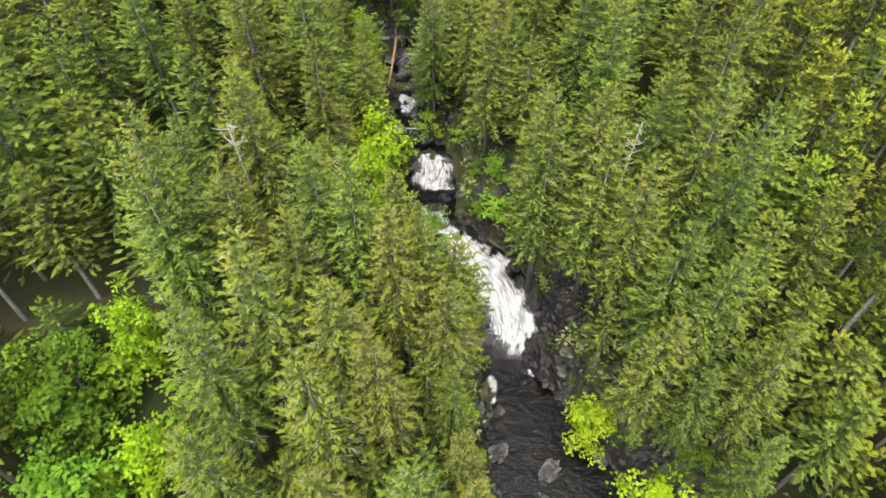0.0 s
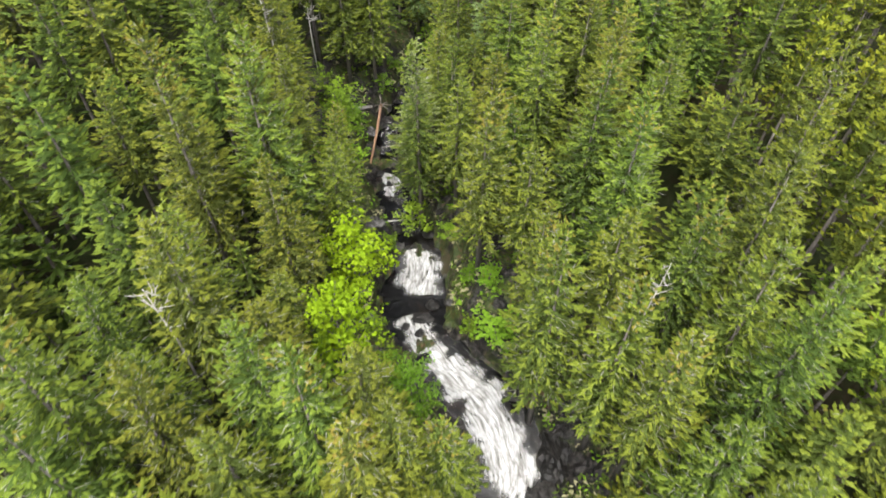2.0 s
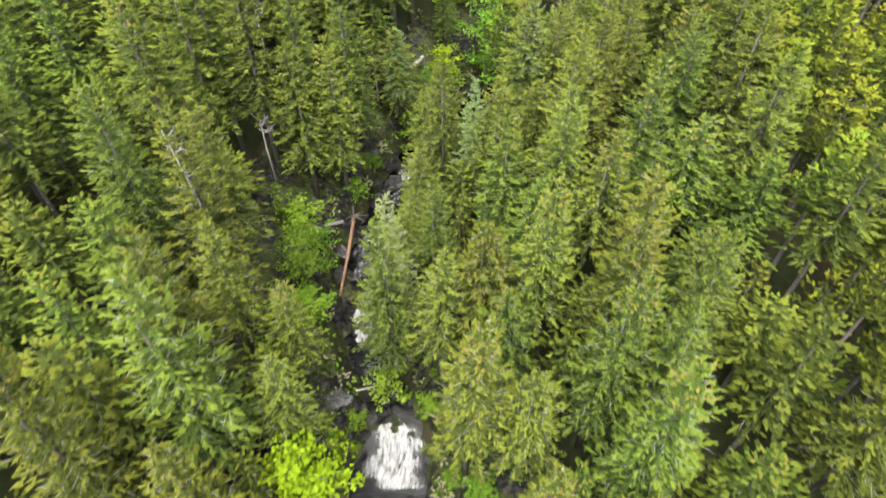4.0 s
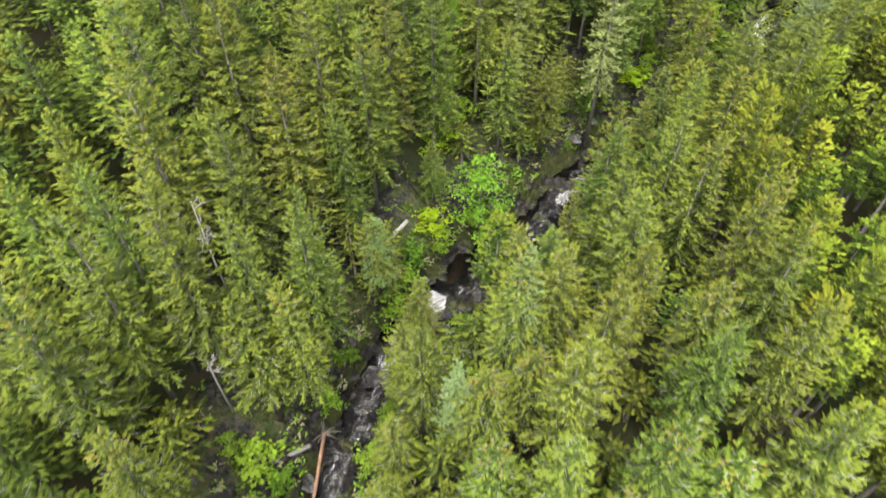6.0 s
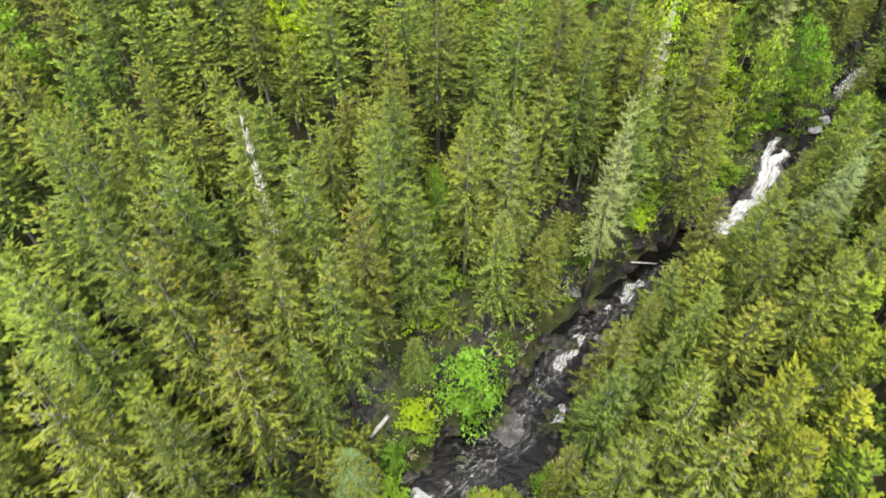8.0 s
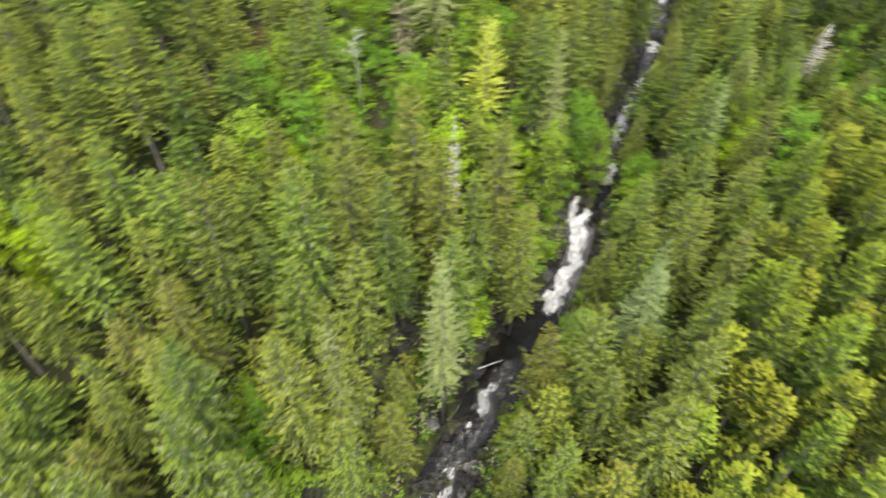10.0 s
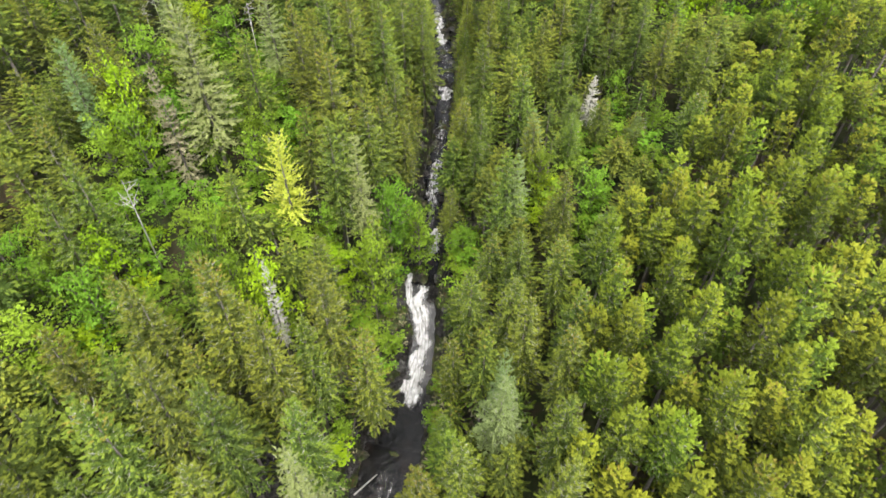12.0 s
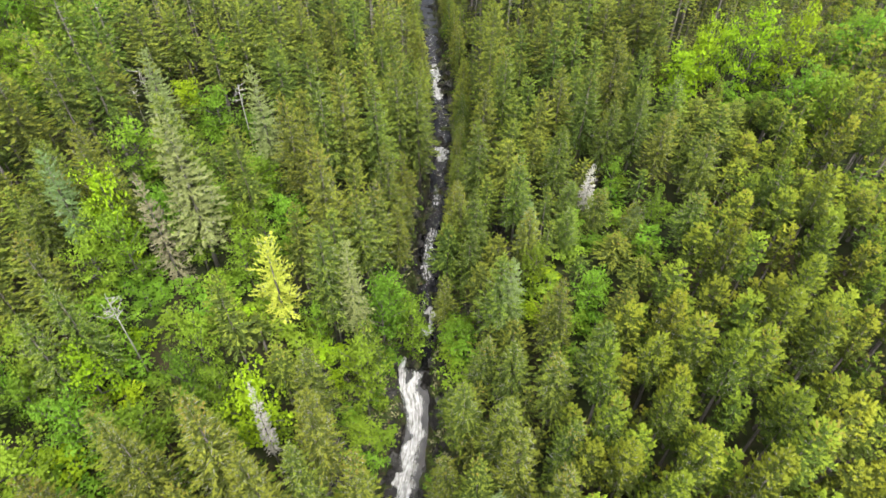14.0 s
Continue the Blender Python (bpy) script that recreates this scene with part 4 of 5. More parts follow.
# ---------------------------------------------------------------- bare snags
def snag(x, y, tip, seed, spread, label):
    r = random.Random(seed)
    g = ground_height(x, y)
    h = tip - g + 0.3
    ob = new("dead_snag")
    tv, tf = tube([(0, 0, -0.4), (r.uniform(-0.2, 0.2), r.uniform(-0.2, 0.2), h * 0.6), (r.uniform(-0.2, 0.2), r.uniform(-0.2, 0.2), h)], [0.09, 0.06, 0.02], 7)
    part("trunk", mesh_from("trunk", tv, tf, [BLEACHED], smooth=True), ob)
    for _ in range(13):
        z = h * r.uniform(0.72, 0.98)
        a = r.uniform(0, 6.28)
        L = spread * r.uniform(0.5, 1.2)
        p = Vector((0, 0, z))
        q = p + Vector((math.cos(a) * L * 0.5, math.sin(a) * L * 0.5, L * r.uniform(0, 0.35)))
        e = q + Vector((math.cos(a + r.uniform(-0.7, 0.7)) * L * 0.5, math.sin(a + r.uniform(-0.7, 0.7)) * L * 0.5, L * r.uniform(-0.1, 0.5)))
        limb = [tube([p, q, e], [0.04, 0.03, 0.010], 4)]
        f = q + Vector((r.uniform(-0.5, 0.5), r.uniform(-0.5, 0.5), r.uniform(0.1, 0.5))) * spread * 0.6
        limb.append(tube([q, (q + f) / 2 + Vector((0, 0, 0.08)), f], [0.035, 0.025, 0.01], 4))
        lv, lf = joined(limb)
        part("limb", mesh_from("limb", lv, lf, [BLEACHED], smooth=True), ob)
    ob.location = (x, y, g - 0.2)
    tagged(ob, label, "dead tree", "bare snags")


for i, (x, y, tip, spread) in enumerate([(-12.8, 30.0, 17.3, 1.0), (13.5, 34.3, 14.2, 0.8), (-11.8, 54.5, 21.5, 0.8), (-11.7, 68.1, 12.4, 0.9), (-12.0, 74.7, 20.5, 0.9), (22.1, 134.2, 31.0, 1.7),
                                        (38.3, 164.4, 35.2, 1.6), (36.5, 163.0, 34.0, 1.2), (28.2, 159.3, 38.5, 0.8), (40.8, 127.7, 21.5, 0.6), (46.5, 155.0, 34.0, 1.2)] ):
    snag(x, y, tip, i, spread, "bleached dead snag with bare twisted limbs")
    taken.append((x, y, 0.3))


# ---------------------------------------------------------------- fallen wood and stones
def fallen_log(a, b, r0, r1, mat, label, roots=False):
    ob = new("fallen_log")
    a, b = Vector(a), Vector(b)
    mid = (a + b) / 2 + Vector((0.05, 0.04, -0.05))
    v, f = tube([a, mid, b], [r0, (r0 + r1) / 2, r1], 8)
    part("stem", mesh_from("stem", v, f, [mat], smooth=True), ob)
    if roots:
        r = random.Random(3)
        arms = []
        for _ in range(12):
            d = Vector((r.gauss(0, 1), r.gauss(0, 1), r.gauss(0, 0.8))).normalized()
            arms.append(tube([b, b + d * 0.6, b + d * r.uniform(0.8, 1.5) + Vector((0, 0, -0.2))], [0.10, 0.06, 0.02], 4))
        v, f = joined(arms)
        part("roots", mesh_from("roots", v, f, [BARK], smooth=True), ob)
    tagged(ob, label, "log", "fallen wood")


fallen_log((-6.2, 60.3, -0.2), (-5.6, 68.4, 1.2), 0.11, 0.16, RUSSET, "barkless russet log leaning across the stream", True)
fallen_log((-12.5, 62.8, 4.2), (-6.4, 67.0, 1.9), 0.26, 0.18, BLEACHED, "weathered grey log lying on the bank")
fallen_log((0.2, 78.6, 0.9), (4.6, 76.2, 0.9), 0.14, 0.10, BARK, "thin grey log across the rapids")
fallen_log((-1.0, 85.9, 5.5), (0.5, 87.5, 6.1), 0.22, 0.18, BLEACHED, "weathered grey log end on the russet slope")
fallen_log((28.5, 111.8, 4.5), (30.4, 112.9, 7.5), 0.09, 0.05, BARK, "thin dead stem leaning from the bank")
fallen_log((-3.8, 50.6, 1.2), (-1.4, 51.6, 0.5), 0.07, 0.04, BLEACHED, "bare grey branch over the water")
fallen_log((26.3, 108.0, 3.2), (29.6, 108.6, 2.3), 0.10, 0.05, BLEACHED, "bare grey branch over the water")

def stone_meshes(level, mat):
    made = []
    for s_ in range(5):
        bm = bmesh.new()
        bmesh.ops.create_icosphere(bm, subdivisions=level, radius=1.0)
        for v in bm.verts:
            q = v.co * 1.1 + Vector((s_ * 5.1, 0, 0))
            k = 1 + 0.4 * noise.fractal(q, 1.0, 2.0, 3) - 0.35 * abs(noise.noise(q * 2.3)) + 0.16 * noise.noise(q * 5) - 0.14 * abs(noise.noise(q * 6.5))
            v.co = v.co * k
            v.co.z = max(v.co.z, -0.5) * 0.8
        me = bpy.data.meshes.new("boulder")
        bm.to_mesh(me)
        bm.free()
        me.materials.append(mat)
        made.append(me)
    return made


STONES, WET = stone_meshes(4, DRY_ROCK), stone_meshes(4, WET_ROCK)
SMALL, SMALL_WET = stone_meshes(2, DRY_ROCK), stone_meshes(2, WET_ROCK)


def boulder(x, y, z, sx, sy, sz, turn, wet, k, label):
    ob = new("boulder", ((WET if wet else STONES) if max(sx, sy) > 0.85 else (SMALL_WET if wet else SMALL))[k % 5])
    ob.matrix_basis = Matrix.Translation((x, y, z)) @ Matrix.Rotation(turn, 4, "Z") @ Matrix.Diagonal((sx, sy, sz, 1))
    tagged(ob, label, "boulder", "boulders of the stream")


PLACED_STONES = [
    (8.9, 27.2, -5.2, 1.9, 2.8, 1.5, 0.3, 1), (9.6, 31.5, -4.0, 1.6, 2.6, 1.8, 0.2, 1), (3.4, 24.2, -5.9, 0.9, 0.5, 0.5, 0.5, 0), (4.6, 23.2, -6.0, 0.5, 0.5, 0.4, 0, 0),
    (4.3, 19.6, -6.0, 0.9, 0.7, 0.4, 1, 0), (8.2, 18.4, -6.2, 1.2, 0.7, 0.4, 0.8, 0), (10.4, 20.6, -6.0, 1.1, 0.6, 0.5, 0.4, 0), (7.6, 16.0, -6.3, 0.8, 0.6, 0.4, 2, 0),
    (11.4, 89.6, 0.1, 2.6, 1.9, 0.5, 0.8, 0), (-2.2, 74.2, -0.2, 1.1, 0.9, 0.8, 0.2, 0), (-3.2, 76.6, 0.1, 0.9, 0.7, 0.7, 1.2, 1),
    (-2.0, 41.4, -1.9, 0.4, 0.5, 0.45, 0, 1), (-0.8, 40.8, -1.9, 0.4, 0.5, 0.45, 0, 1), (-0.6, 42.2, -1.8, 0.9, 0.6, 0.35, 0, 1), (-4.2, 57.6, -0.7, 0.35, 0.35, 0.4, 0, 1),
    (48.2, 121.0, 7.5, 0.8, 0.8, 1.4, 0, 1), (43.0, 121.0, 6.0, 1.1, 1.0, 1.3, 0, 1), (3.4, 78.8, 0.0, 1.2, 0.9, 0.5, 0.6, 0),
]
for i, (x, y, z, sx, sy, sz, turn, wet) in enumerate(PLACED_STONES):
    boulder(x, y, z, sx, sy, sz, turn, wet, i, "dark wet boulder in the stream" if wet else "pale grey rounded boulder at the water's edge")
r_ = random.Random(8)
usable = [i for i in range(len(LINE)) if 5 < LINE[i][1] < 175]
for i in range(150):
    k = r_.choice(usable)
    p, a = LINE[k], ACROSS[k]
    o = r_.choice((-1, 1)) * (p[3] / 2 + r_.gauss(0.1, 0.55))
    size = r_.uniform(0.18, 0.75)
    boulder(p[0] + a[0] * o, p[1] + a[1] * o, p[2] - 0.05, size * r_.uniform(0.8, 1.5), size, size * r_.uniform(0.5, 0.9), r_.uniform(0, 6), r_.random() < 0.7, i,
            "wet dark stone at the water's edge")


for i in range(230):  # broken ledges up the banks
    k = r_.choice(usable)
    p, a = LINE[k], ACROSS[k]
    o = r_.choice((-1, 1)) * (p[3] / 2 + abs(r_.gauss(0.9, 1.0)))
    size = r_.uniform(0.25, 0.8)
    x, y = p[0] + a[0] * o, p[1] + a[1] * o
    boulder(x, y, ground_height(x, y) - 0.1, size * r_.uniform(1.0, 1.8), size, size * r_.uniform(0.5, 0.8), r_.uniform(0, 6), r_.random() < 0.8, i, "angular dark rock of the stream bank")


def undergrowth():
    """Ferns, moss and seedlings on the banks."""
    r = random.Random(77)
    verts, faces, which = [], [], []
    for _ in range(12000):
        k = r.randrange(len(LINE) - 1)
        p, a = LINE[k], ACROSS[k]
        if not 8 < p[1] < 185:
            continue
        o = r.choice((-1, 1)) * (p[3] / 2 + 0.5 + abs(r.gauss(0, 3.2)))
        x, y = p[0] + a[0] * o, p[1] + a[1] * o
        if noise.noise(Vector((x * 0.45, y * 0.45, 2))) < -0.12:
            continue
        z = ground_height(x, y)
        mat = r.choice((0, 0, 1, 2))
        for _ in range(7):
            b = r.uniform(0, 6.28)
            d = Vector((math.cos(b), math.sin(b), r.uniform(0.1, 0.9))).normalized()
            s = d.cross(Vector((0, 0, 1))).normalized()
            q, L = Vector((x + r.gauss(0, 0.25), y + r.gauss(0, 0.25), z + 0.05)), r.uniform(0.25, 0.55)
            n = len(verts)
            verts += [q, q + d * L * 0.5 + s * L * 0.2, q + d * L - Vector((0, 0, 0.08)), q + d * L * 0.5 - s * L * 0.2]
            faces += [(n, n + 1, n + 2), (n, n + 2, n + 3)]
            which += [mat, mat]
    f, nrm = leaf_normals(verts, faces, (0, 0, -5000.0), 3)
    tagged(new("bank_undergrowth", mesh_from("bank_undergrowth", verts, f, [OLD_NEEDLES, LEAF, BROWN_NEEDLES], which, normals=nrm)),
           "ferns, moss and seedlings growing over the stream banks", "undergrowth", kind="stuff")


undergrowth()


# ---------------------------------------------------------------- the rest of the forest
# the stretches of forest along the flight, corner by corner
STRETCHES = [
    [(-27, 4), (28, 4), (48, 52), (-48, 52)], [(-18, 22), (20, 22), (42, 67), (-40, 68)], [(-18, 40), (24, 40), (47, 88), (-40, 88)],
    [(-24, 73), (34, 73), (70, 147), (-59, 146)], [(-20, 98), (46, 83), (109, 158), (-43, 195)], [(-3, 116), (55, 70), (154, 114), (20, 220)],
    [(5, 136), (71, 78), (191, 127), (36, 267)],
]


def inside(x, y):
    for corners in STRETCHES:
        cx, cy = sum(c[0] for c in corners) / 4, sum(c[1] for c in corners) / 4
        grown = [(cx + (a - cx) * 1.07, cy + (b - cy) * 1.07) for a, b in corners]
        turns = [(q[0] - p[0]) * (y - p[1]) - (q[1] - p[1]) * (x - p[0]) for p, q in zip(grown, grown[1:] + grown[:1])]
        if min(turns) > 0:
            return True
    return False


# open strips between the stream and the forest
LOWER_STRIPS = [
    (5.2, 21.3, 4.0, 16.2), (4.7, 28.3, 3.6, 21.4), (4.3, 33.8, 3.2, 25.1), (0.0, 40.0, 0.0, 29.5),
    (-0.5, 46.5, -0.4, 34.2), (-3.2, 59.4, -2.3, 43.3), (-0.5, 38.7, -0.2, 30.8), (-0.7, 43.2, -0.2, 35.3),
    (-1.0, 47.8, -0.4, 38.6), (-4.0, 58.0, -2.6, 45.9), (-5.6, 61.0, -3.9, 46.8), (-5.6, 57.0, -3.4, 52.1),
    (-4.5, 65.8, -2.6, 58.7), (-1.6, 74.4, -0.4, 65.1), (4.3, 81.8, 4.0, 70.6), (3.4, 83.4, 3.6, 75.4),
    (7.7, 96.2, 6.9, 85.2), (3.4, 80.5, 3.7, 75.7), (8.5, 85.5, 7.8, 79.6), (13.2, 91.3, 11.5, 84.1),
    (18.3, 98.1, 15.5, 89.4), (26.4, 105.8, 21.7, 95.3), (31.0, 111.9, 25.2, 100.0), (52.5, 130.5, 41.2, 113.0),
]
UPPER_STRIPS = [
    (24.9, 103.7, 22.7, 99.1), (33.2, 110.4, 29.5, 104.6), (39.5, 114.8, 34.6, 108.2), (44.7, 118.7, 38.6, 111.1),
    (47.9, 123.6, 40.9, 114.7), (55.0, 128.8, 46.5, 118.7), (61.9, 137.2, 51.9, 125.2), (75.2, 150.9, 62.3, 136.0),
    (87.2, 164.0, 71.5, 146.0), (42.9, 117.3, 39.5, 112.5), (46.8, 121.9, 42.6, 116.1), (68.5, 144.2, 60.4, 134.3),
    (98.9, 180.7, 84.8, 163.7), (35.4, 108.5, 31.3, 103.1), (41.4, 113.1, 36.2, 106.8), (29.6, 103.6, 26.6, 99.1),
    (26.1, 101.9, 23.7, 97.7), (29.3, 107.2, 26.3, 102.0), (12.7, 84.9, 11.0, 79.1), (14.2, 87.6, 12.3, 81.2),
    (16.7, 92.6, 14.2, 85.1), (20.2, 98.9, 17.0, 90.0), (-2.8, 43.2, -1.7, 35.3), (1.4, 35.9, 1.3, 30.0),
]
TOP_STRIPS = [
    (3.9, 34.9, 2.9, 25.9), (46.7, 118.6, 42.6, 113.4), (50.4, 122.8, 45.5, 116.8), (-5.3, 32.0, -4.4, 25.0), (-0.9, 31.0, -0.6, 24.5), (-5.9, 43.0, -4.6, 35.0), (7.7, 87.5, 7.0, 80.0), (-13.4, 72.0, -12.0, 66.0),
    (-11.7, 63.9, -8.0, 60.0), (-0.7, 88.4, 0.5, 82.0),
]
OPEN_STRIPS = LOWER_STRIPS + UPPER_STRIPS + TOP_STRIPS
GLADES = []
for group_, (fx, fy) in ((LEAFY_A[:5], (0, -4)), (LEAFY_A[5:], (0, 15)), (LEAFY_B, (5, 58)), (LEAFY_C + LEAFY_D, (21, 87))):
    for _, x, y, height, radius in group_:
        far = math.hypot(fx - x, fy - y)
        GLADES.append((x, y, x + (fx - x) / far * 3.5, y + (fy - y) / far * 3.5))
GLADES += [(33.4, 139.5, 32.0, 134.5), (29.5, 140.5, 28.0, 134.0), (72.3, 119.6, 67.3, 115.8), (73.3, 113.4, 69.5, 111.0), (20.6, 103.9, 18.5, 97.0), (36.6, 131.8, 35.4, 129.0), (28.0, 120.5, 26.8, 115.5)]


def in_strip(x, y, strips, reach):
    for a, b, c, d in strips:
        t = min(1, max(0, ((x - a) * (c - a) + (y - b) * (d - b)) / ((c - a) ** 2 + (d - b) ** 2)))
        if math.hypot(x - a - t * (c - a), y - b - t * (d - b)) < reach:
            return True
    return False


cells = {}
for x, y, r in taken:
    cells.setdefault((int(x // 5), int(y // 5)), []).append((x, y, r))
rest = []
r_ = random.Random(21)
GAP = 4.3
for j in range(int(290 / GAP)):
    for i in range(int(300 / GAP)):
        x = -80 + (i + (0.5 if j % 2 else 0)) * GAP + r_.uniform(-1.4, 1.4)
        y = (j + 0.5) * GAP * 0.95 + r_.uniform(-1.1, 1.1)
        if inside(x, y):
            rest.append((x, y))
def off_line(x, y, a, b, c, d):
    t = min(1, max(0, ((x - a) * (c - a) + (y - b) * (d - b)) / ((c - a) ** 2 + (d - b) ** 2)))
    return math.hypot(x - a - t * (c - a), y - b - t * (d - b))


# darts thrown into what gaps are left
for _ in range(34000):
    x, y = r_.uniform(-60, 190), r_.uniform(5, 270)
    if inside(x, y):
        rest.append((x, y))
d_, z_, w_, side_ = stream_at([p[0] for p in rest], [p[1] for p in rest])
standing, bank_trees = {}, []
for k in range(0, len(LINE) - 1, 4):  # a row close to the water on either side
    p, a = LINE[k], ACROSS[k]
    for hand in (-1, 1):
        o = hand * (p[3] / 2 + (r_.uniform(1.3, 2.3) if p[1] > 125 else r_.uniform(2.2, 3.6)))
        x, y = p[0] + a[0] * o, p[1] + a[1] * o
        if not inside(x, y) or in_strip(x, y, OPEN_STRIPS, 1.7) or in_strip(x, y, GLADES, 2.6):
            continue
        if any((x - c) ** 2 + (y - d) ** 2 < 2.7**2 for c, d, _ in taken) or any((x - c) ** 2 + (y - d) ** 2 < 3.0**2 for c, d in bank_trees):
            continue
        bank_trees.append((x, y))
        standing.setdefault((int(x // 4), int(y // 4)), []).append((x, y))
trees, more_leafy, low_growth = [], [], []
for (x, y), d, w in zip(rest, d_, w_):
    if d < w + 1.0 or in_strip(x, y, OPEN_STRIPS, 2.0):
        continue
    near = [t for a in (-1, 0, 1) for b in (-1, 0, 1) for t in cells.get((int(x // 5) + a, int(y // 5) + b), ())]
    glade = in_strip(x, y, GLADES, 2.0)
    if any((x - a) ** 2 + (y - b) ** 2 < (r * 0.5 + 0.8 if glade else r + (0.7 if rounded(x, y) else 1.8)) ** 2 for a, b, r in near):
        continue
    spot = (int(x // 4), int(y // 4))
    space = 1.9 if glade or (x > 92 and y < 128) else (2.5 if rounded(x, y) else 3.4)
    if any((x - p) ** 2 + (y - q) ** 2 < space**2 for a in (-1, 0, 1) for b in (-1, 0, 1) for p, q in standing.get((spot[0] + a, spot[1] + b), ())):
        continue
    standing.setdefault(spot, []).append((x, y))
    if glade:
        low_growth.append((x, y))
        continue
    if min(off_line(x, y, 20, 128, 47, 160), off_line(x, y, 30, 172, 52, 205)) < 6.5 and r_.random() < 0.75:
        more_leafy.append((x, y))
        continue
    trees.append((x, y))
for i, (x, y) in enumerate(more_leafy):
    h = r_.uniform(5.6, 10)
    leafy_tree("leafy_tree", r_.random() < 0.2, i % 3, x, y, h, 1.3 + 0.13 * h, r_.uniform(0, 6.28), "bright green leafy tree with an open crown")


for i, (x, y) in enumerate(low_growth):
    leafy_tree("shrub", r_.random() < 0.1, i % 3, x, y, r_.uniform(2.5, 4.5), r_.uniform(1.6, 2.2), r_.uniform(0, 6.28), "low green shrub in a small glade")


def forest_of(places, name, label, fine):
    """Many trees in one mesh: a few shapes, each turned, scaled and toned for itself."""
    shapes = []
    for v in range(5):
        seed, dome = 300 + v + 50 * fine, v > 2
        if fine == 2:
            shape = (1.4, 10, 7, 5, 0, 0.102, 0.60, 0.34, 0.15) if dome else (2.3, 17, 7, 1.7, 0, 0.115, 0.42, 0.58, 0.0)
        elif fine == 1:
            shape = (1.4, 8, 7, 4, 0, 0.13, 0.62, 0.34, 0.15) if dome else (2.1, 12, 6, 0.4, 0, 0.16, 0.48, 0.58, 0.0)
        else:
            shape = (1.6, 5, 6, 3, 0, 0.14, 0.5, 0.34, 0.15) if dome else (2.2, 8, 6, 0.0, 0, 0.13, 0.4, 0.62, 0.0)
        a, f, w, nrm = needle_crown(seed, BASE_HEIGHT, *shape, 0.06, 0.0, 0.25 if v in (1, 4) else 0.0, dome, fine != 1)
        if dome:
            w = np.where(w < 2, w + 5, w)
        tv, tf = tube([(0, 0, -0.9), (0, 0, BASE_HEIGHT * 0.5), (0, 0, BASE_HEIGHT * 0.85)], [0.18, 0.11, 0.02], 4)
        tf = [q for q in tf[:-2]]
        tf = [(q[0], q[1], q[2]) for q in tf] + [(q[0], q[2], q[3]) for q in tf]
        k = len(a)
        round_ = np.array([(p[0], p[1], 0.05) for p in tv])
        round_ /= np.linalg.norm(round_, axis=1)[:, None]
        shapes.append((np.array([tuple(p) for p in list(a) + list(tv)]), np.concatenate([f, np.array([tuple(i + k for i in q) for q in tf])]), np.array(list(w) + [4] * len(tf)), np.concatenate([nrm, round_])))
    vs, fs, ws, ns, tones, count = [], [], [], [], [], 0
    for x, y, h, girth, turn, tone, base in places:
        a, f, w, nn = shapes[r_.randrange(3, 5) if rounded(x, y) else r_.randrange(3)]
        c, s = math.cos(turn) * girth, math.sin(turn) * girth
        v = np.stack([a[:, 0] * c - a[:, 1] * s + x, a[:, 0] * s + a[:, 1] * c + y, a[:, 2] * (h / BASE_HEIGHT) + base], 1)
        vs.append(v)
        fs.append(f + count)
        ws.append(w)
        c, s = math.cos(turn), math.sin(turn)
        ns.append(np.stack([nn[:, 0] * c - nn[:, 1] * s, nn[:, 0] * s + nn[:, 1] * c, nn[:, 2]], 1))
        tones.append(np.full(len(a), tone))
        count += len(a)
    v, f, w, tones = np.concatenate(vs), np.concatenate(fs), np.concatenate(ws), np.concatenate(tones)
    me = bpy.data.meshes.new(name)
    me.vertices.add(len(v))
    me.vertices.foreach_set("co", v.ravel())
    me.loops.add(len(f) * 3)
    me.loops.foreach_set("vertex_index", f.ravel().astype(np.int32))
    me.polygons.add(len(f))
    me.polygons.foreach_set("loop_start", np.arange(0, len(f) * 3, 3, dtype=np.int32))
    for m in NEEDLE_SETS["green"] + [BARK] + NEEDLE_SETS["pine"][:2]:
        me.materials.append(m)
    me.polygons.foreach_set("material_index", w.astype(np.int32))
    att = me.attributes.new("tone", "FLOAT", "POINT")
    att.data.foreach_set("value", tones.astype(np.float32))
    me.update(calc_edges=True)
    me.polygons.foreach_set("use_smooth", np.ones(len(f), bool))
    me.normals_split_custom_set_from_vertices(np.concatenate(ns).tolist())
    tagged(new(name, me), label, "forest", kind="stuff")


for i, (x, y) in enumerate(bank_trees):
    conifer("green", i % POINTED, x, y, ground_height(x, y) - 0.3, r_.uniform(8, 14), r_.uniform(0.65, 0.95), r_.uniform(0, 6.28), "dark green spruce leaning over the rocky bank", "spruces on the banks")

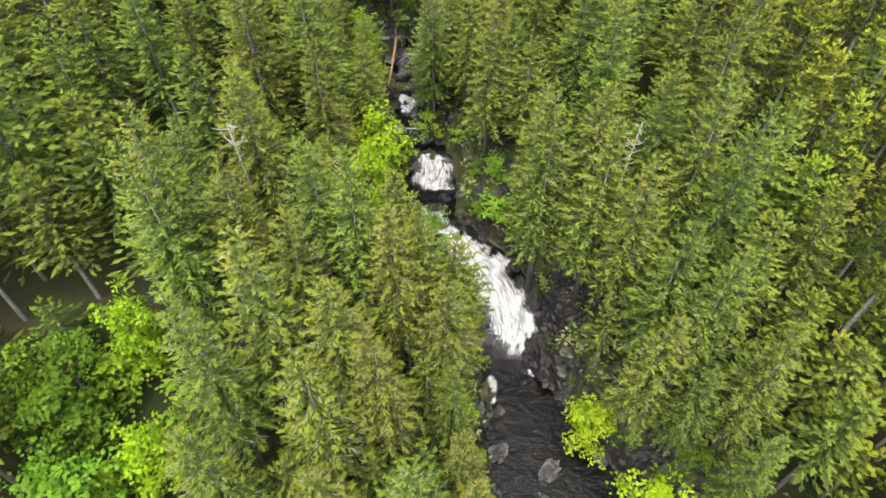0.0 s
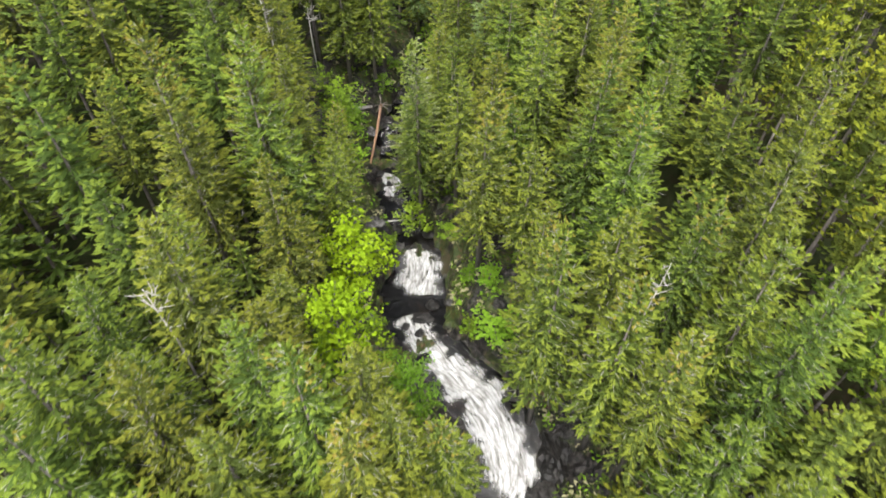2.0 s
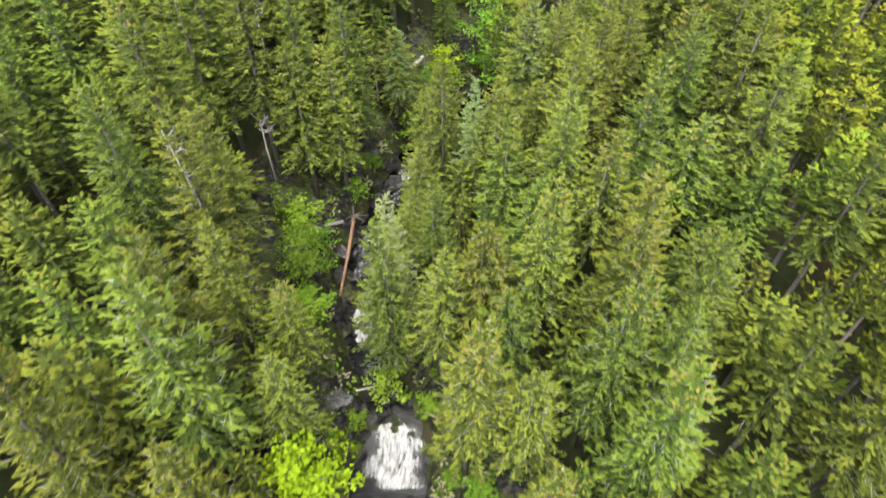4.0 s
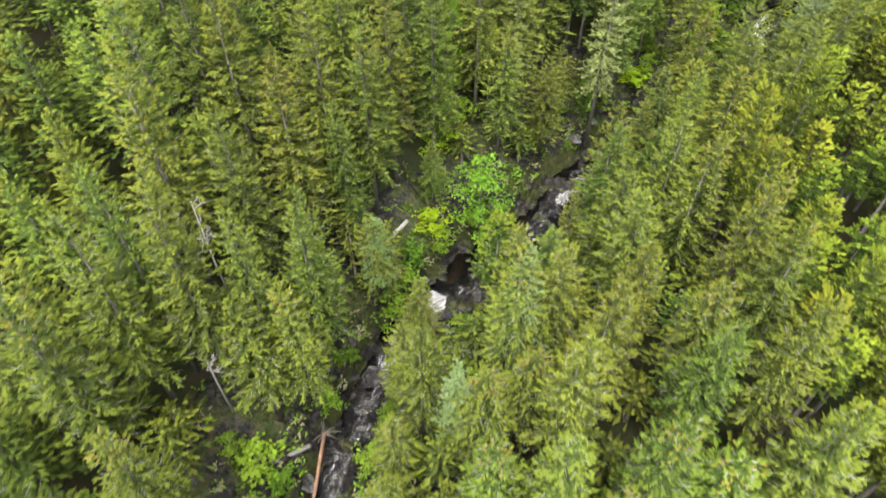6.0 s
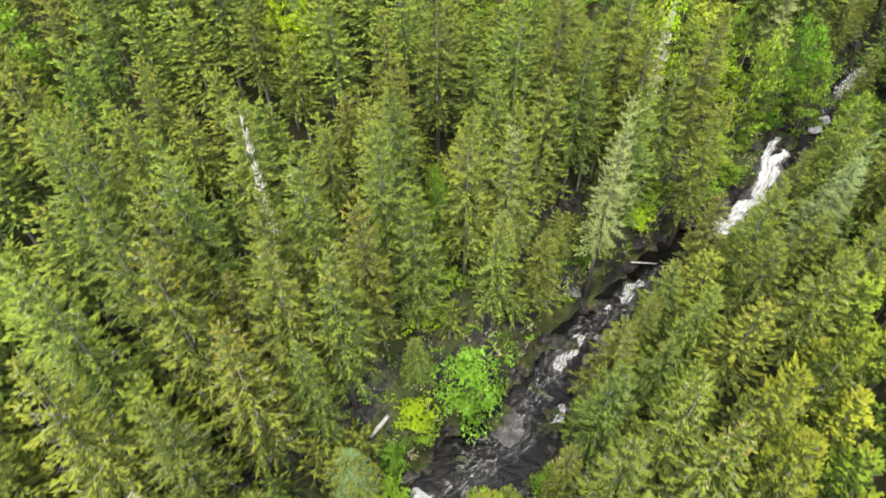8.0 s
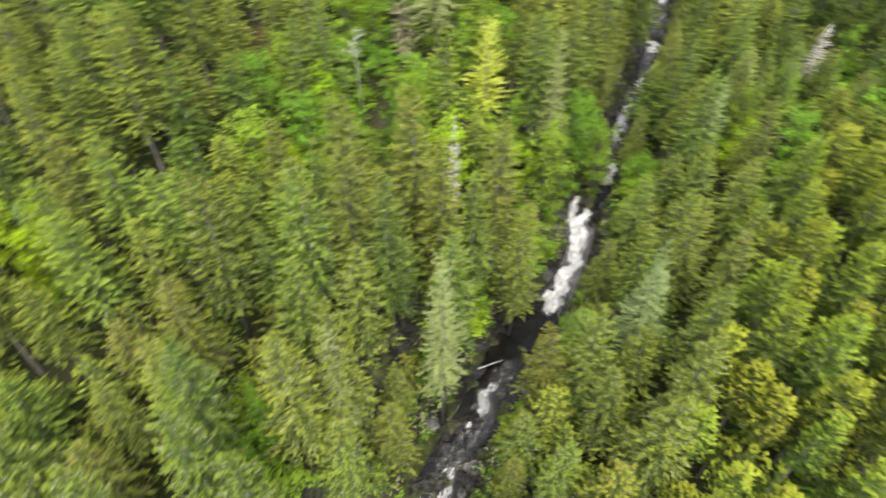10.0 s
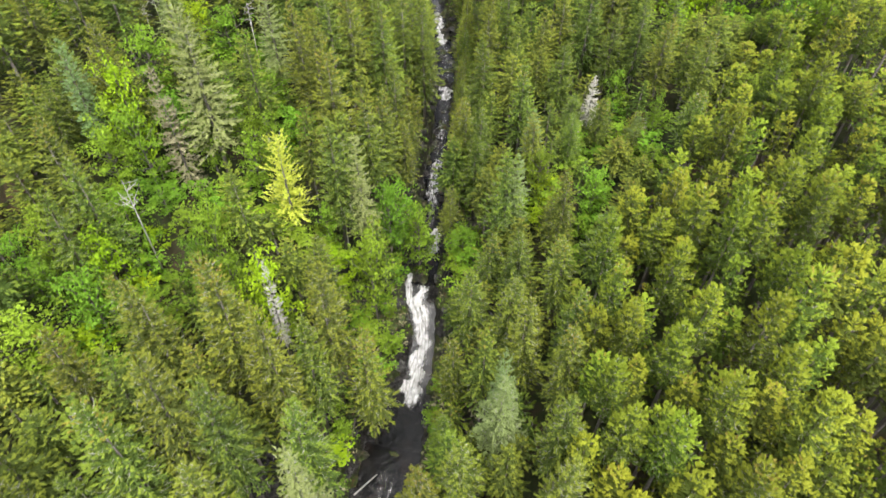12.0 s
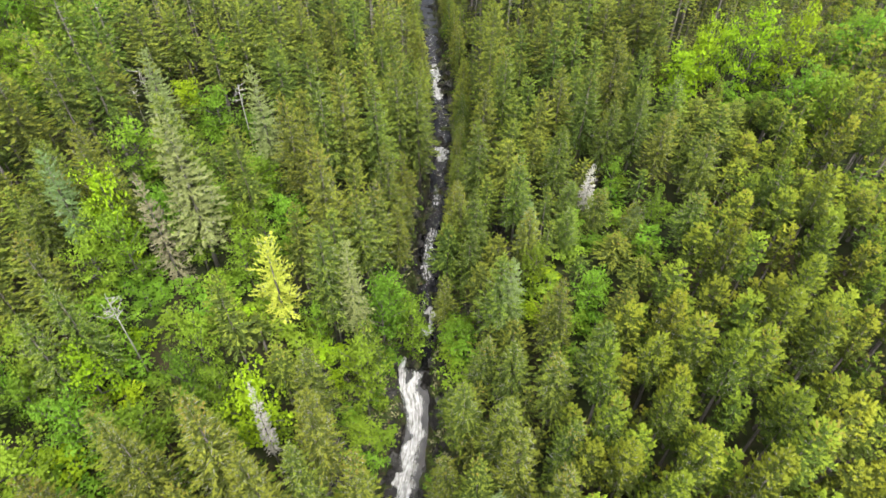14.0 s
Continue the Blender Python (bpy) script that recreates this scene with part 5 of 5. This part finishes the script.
places_near, places_far = [], []
for x, y in trees:
    g = ground_height(x, y)
    h = min(max(r_.gauss(14.0 if rounded(x, y) else 15.0, 2.2), 8.5), 20)
    if x > 92 and y < 128:
        h *= 0.55  # a young stand
    girth = 0.80 + 0.016 * h + r_.uniform(-0.15, 0.15) - (0.25 if x > 92 and y < 128 else 0)
    beside = [c for a, b, c in tall_spruces if (x - a) ** 2 + (y - b) ** 2 < 49]
    if beside:  # lower than the tall ones beside it
        h = max(6.0, min(h, sum(beside) / len(beside) - g - r_.uniform(1.2, 4.0)))
    away = min(math.hypot(x - a, y - b) for a, b in MIDLINE)
    one = (x, y, h, girth, r_.uniform(0, 6.28), r_.random(), g - 0.2)
    (places_near if away < 48 else places_far).append(one)
places_near.sort(key=lambda p: min(math.hypot(p[0] - a, p[1] - b) for a, b in MIDLINE[:3]))
for i, (x, y, h, girth, turn, tone, base) in enumerate(places_near[:30]):
    conifer("green", POINTED + i % (VARIANTS - POINTED) if rounded(x, y) else i % POINTED, x, y, base, h, girth, turn, "spruce standing close among its neighbours", "forest spruces")
forest_of(places_near[30:], "spruce_forest", "dense spruce forest with yellow-green shoot tips on a hillside", 2)
forest_of(places_far, "distant_spruce_forest", "distant dense spruce forest covering the slopes", 1)

# young spruces in the gaps between the tall ones
filled = {}
for x, y in [(p[0], p[1]) for p in taken] + trees + bank_trees + more_leafy + low_growth:
    filled.setdefault((int(x // 3), int(y // 3)), []).append((x, y))
saplings = []
for _ in range(90000):
    x, y = r_.uniform(-60, 190), r_.uniform(5, 270)
    spot = (int(x // 3), int(y // 3))
    gap_ = 1.6 if rounded(x, y) else 2.35
    if any((x - p) ** 2 + (y - q) ** 2 < gap_**2 for a in (-1, 0, 1) for b in (-1, 0, 1) for p, q in filled.get((spot[0] + a, spot[1] + b), ())):
        continue
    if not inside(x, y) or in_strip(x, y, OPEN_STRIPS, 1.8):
        continue
    filled.setdefault(spot, []).append((x, y))
    saplings.append((x, y))
d_, z_, w_, side_ = stream_at([p[0] for p in saplings], [p[1] for p in saplings])
young = [(x, y, r_.uniform(5.0, 9.0) + (1.0 if rounded(x, y) else 0), r_.uniform(0.85, 1.15), r_.uniform(0, 6.28), r_.random(), ground_height(x, y) - 0.2) for (x, y), d, w in zip(saplings, d_, w_) if d > w + 1.8]
forest_of(young, "young_spruces", "dense young spruces growing in the shade of tall ones", 0)
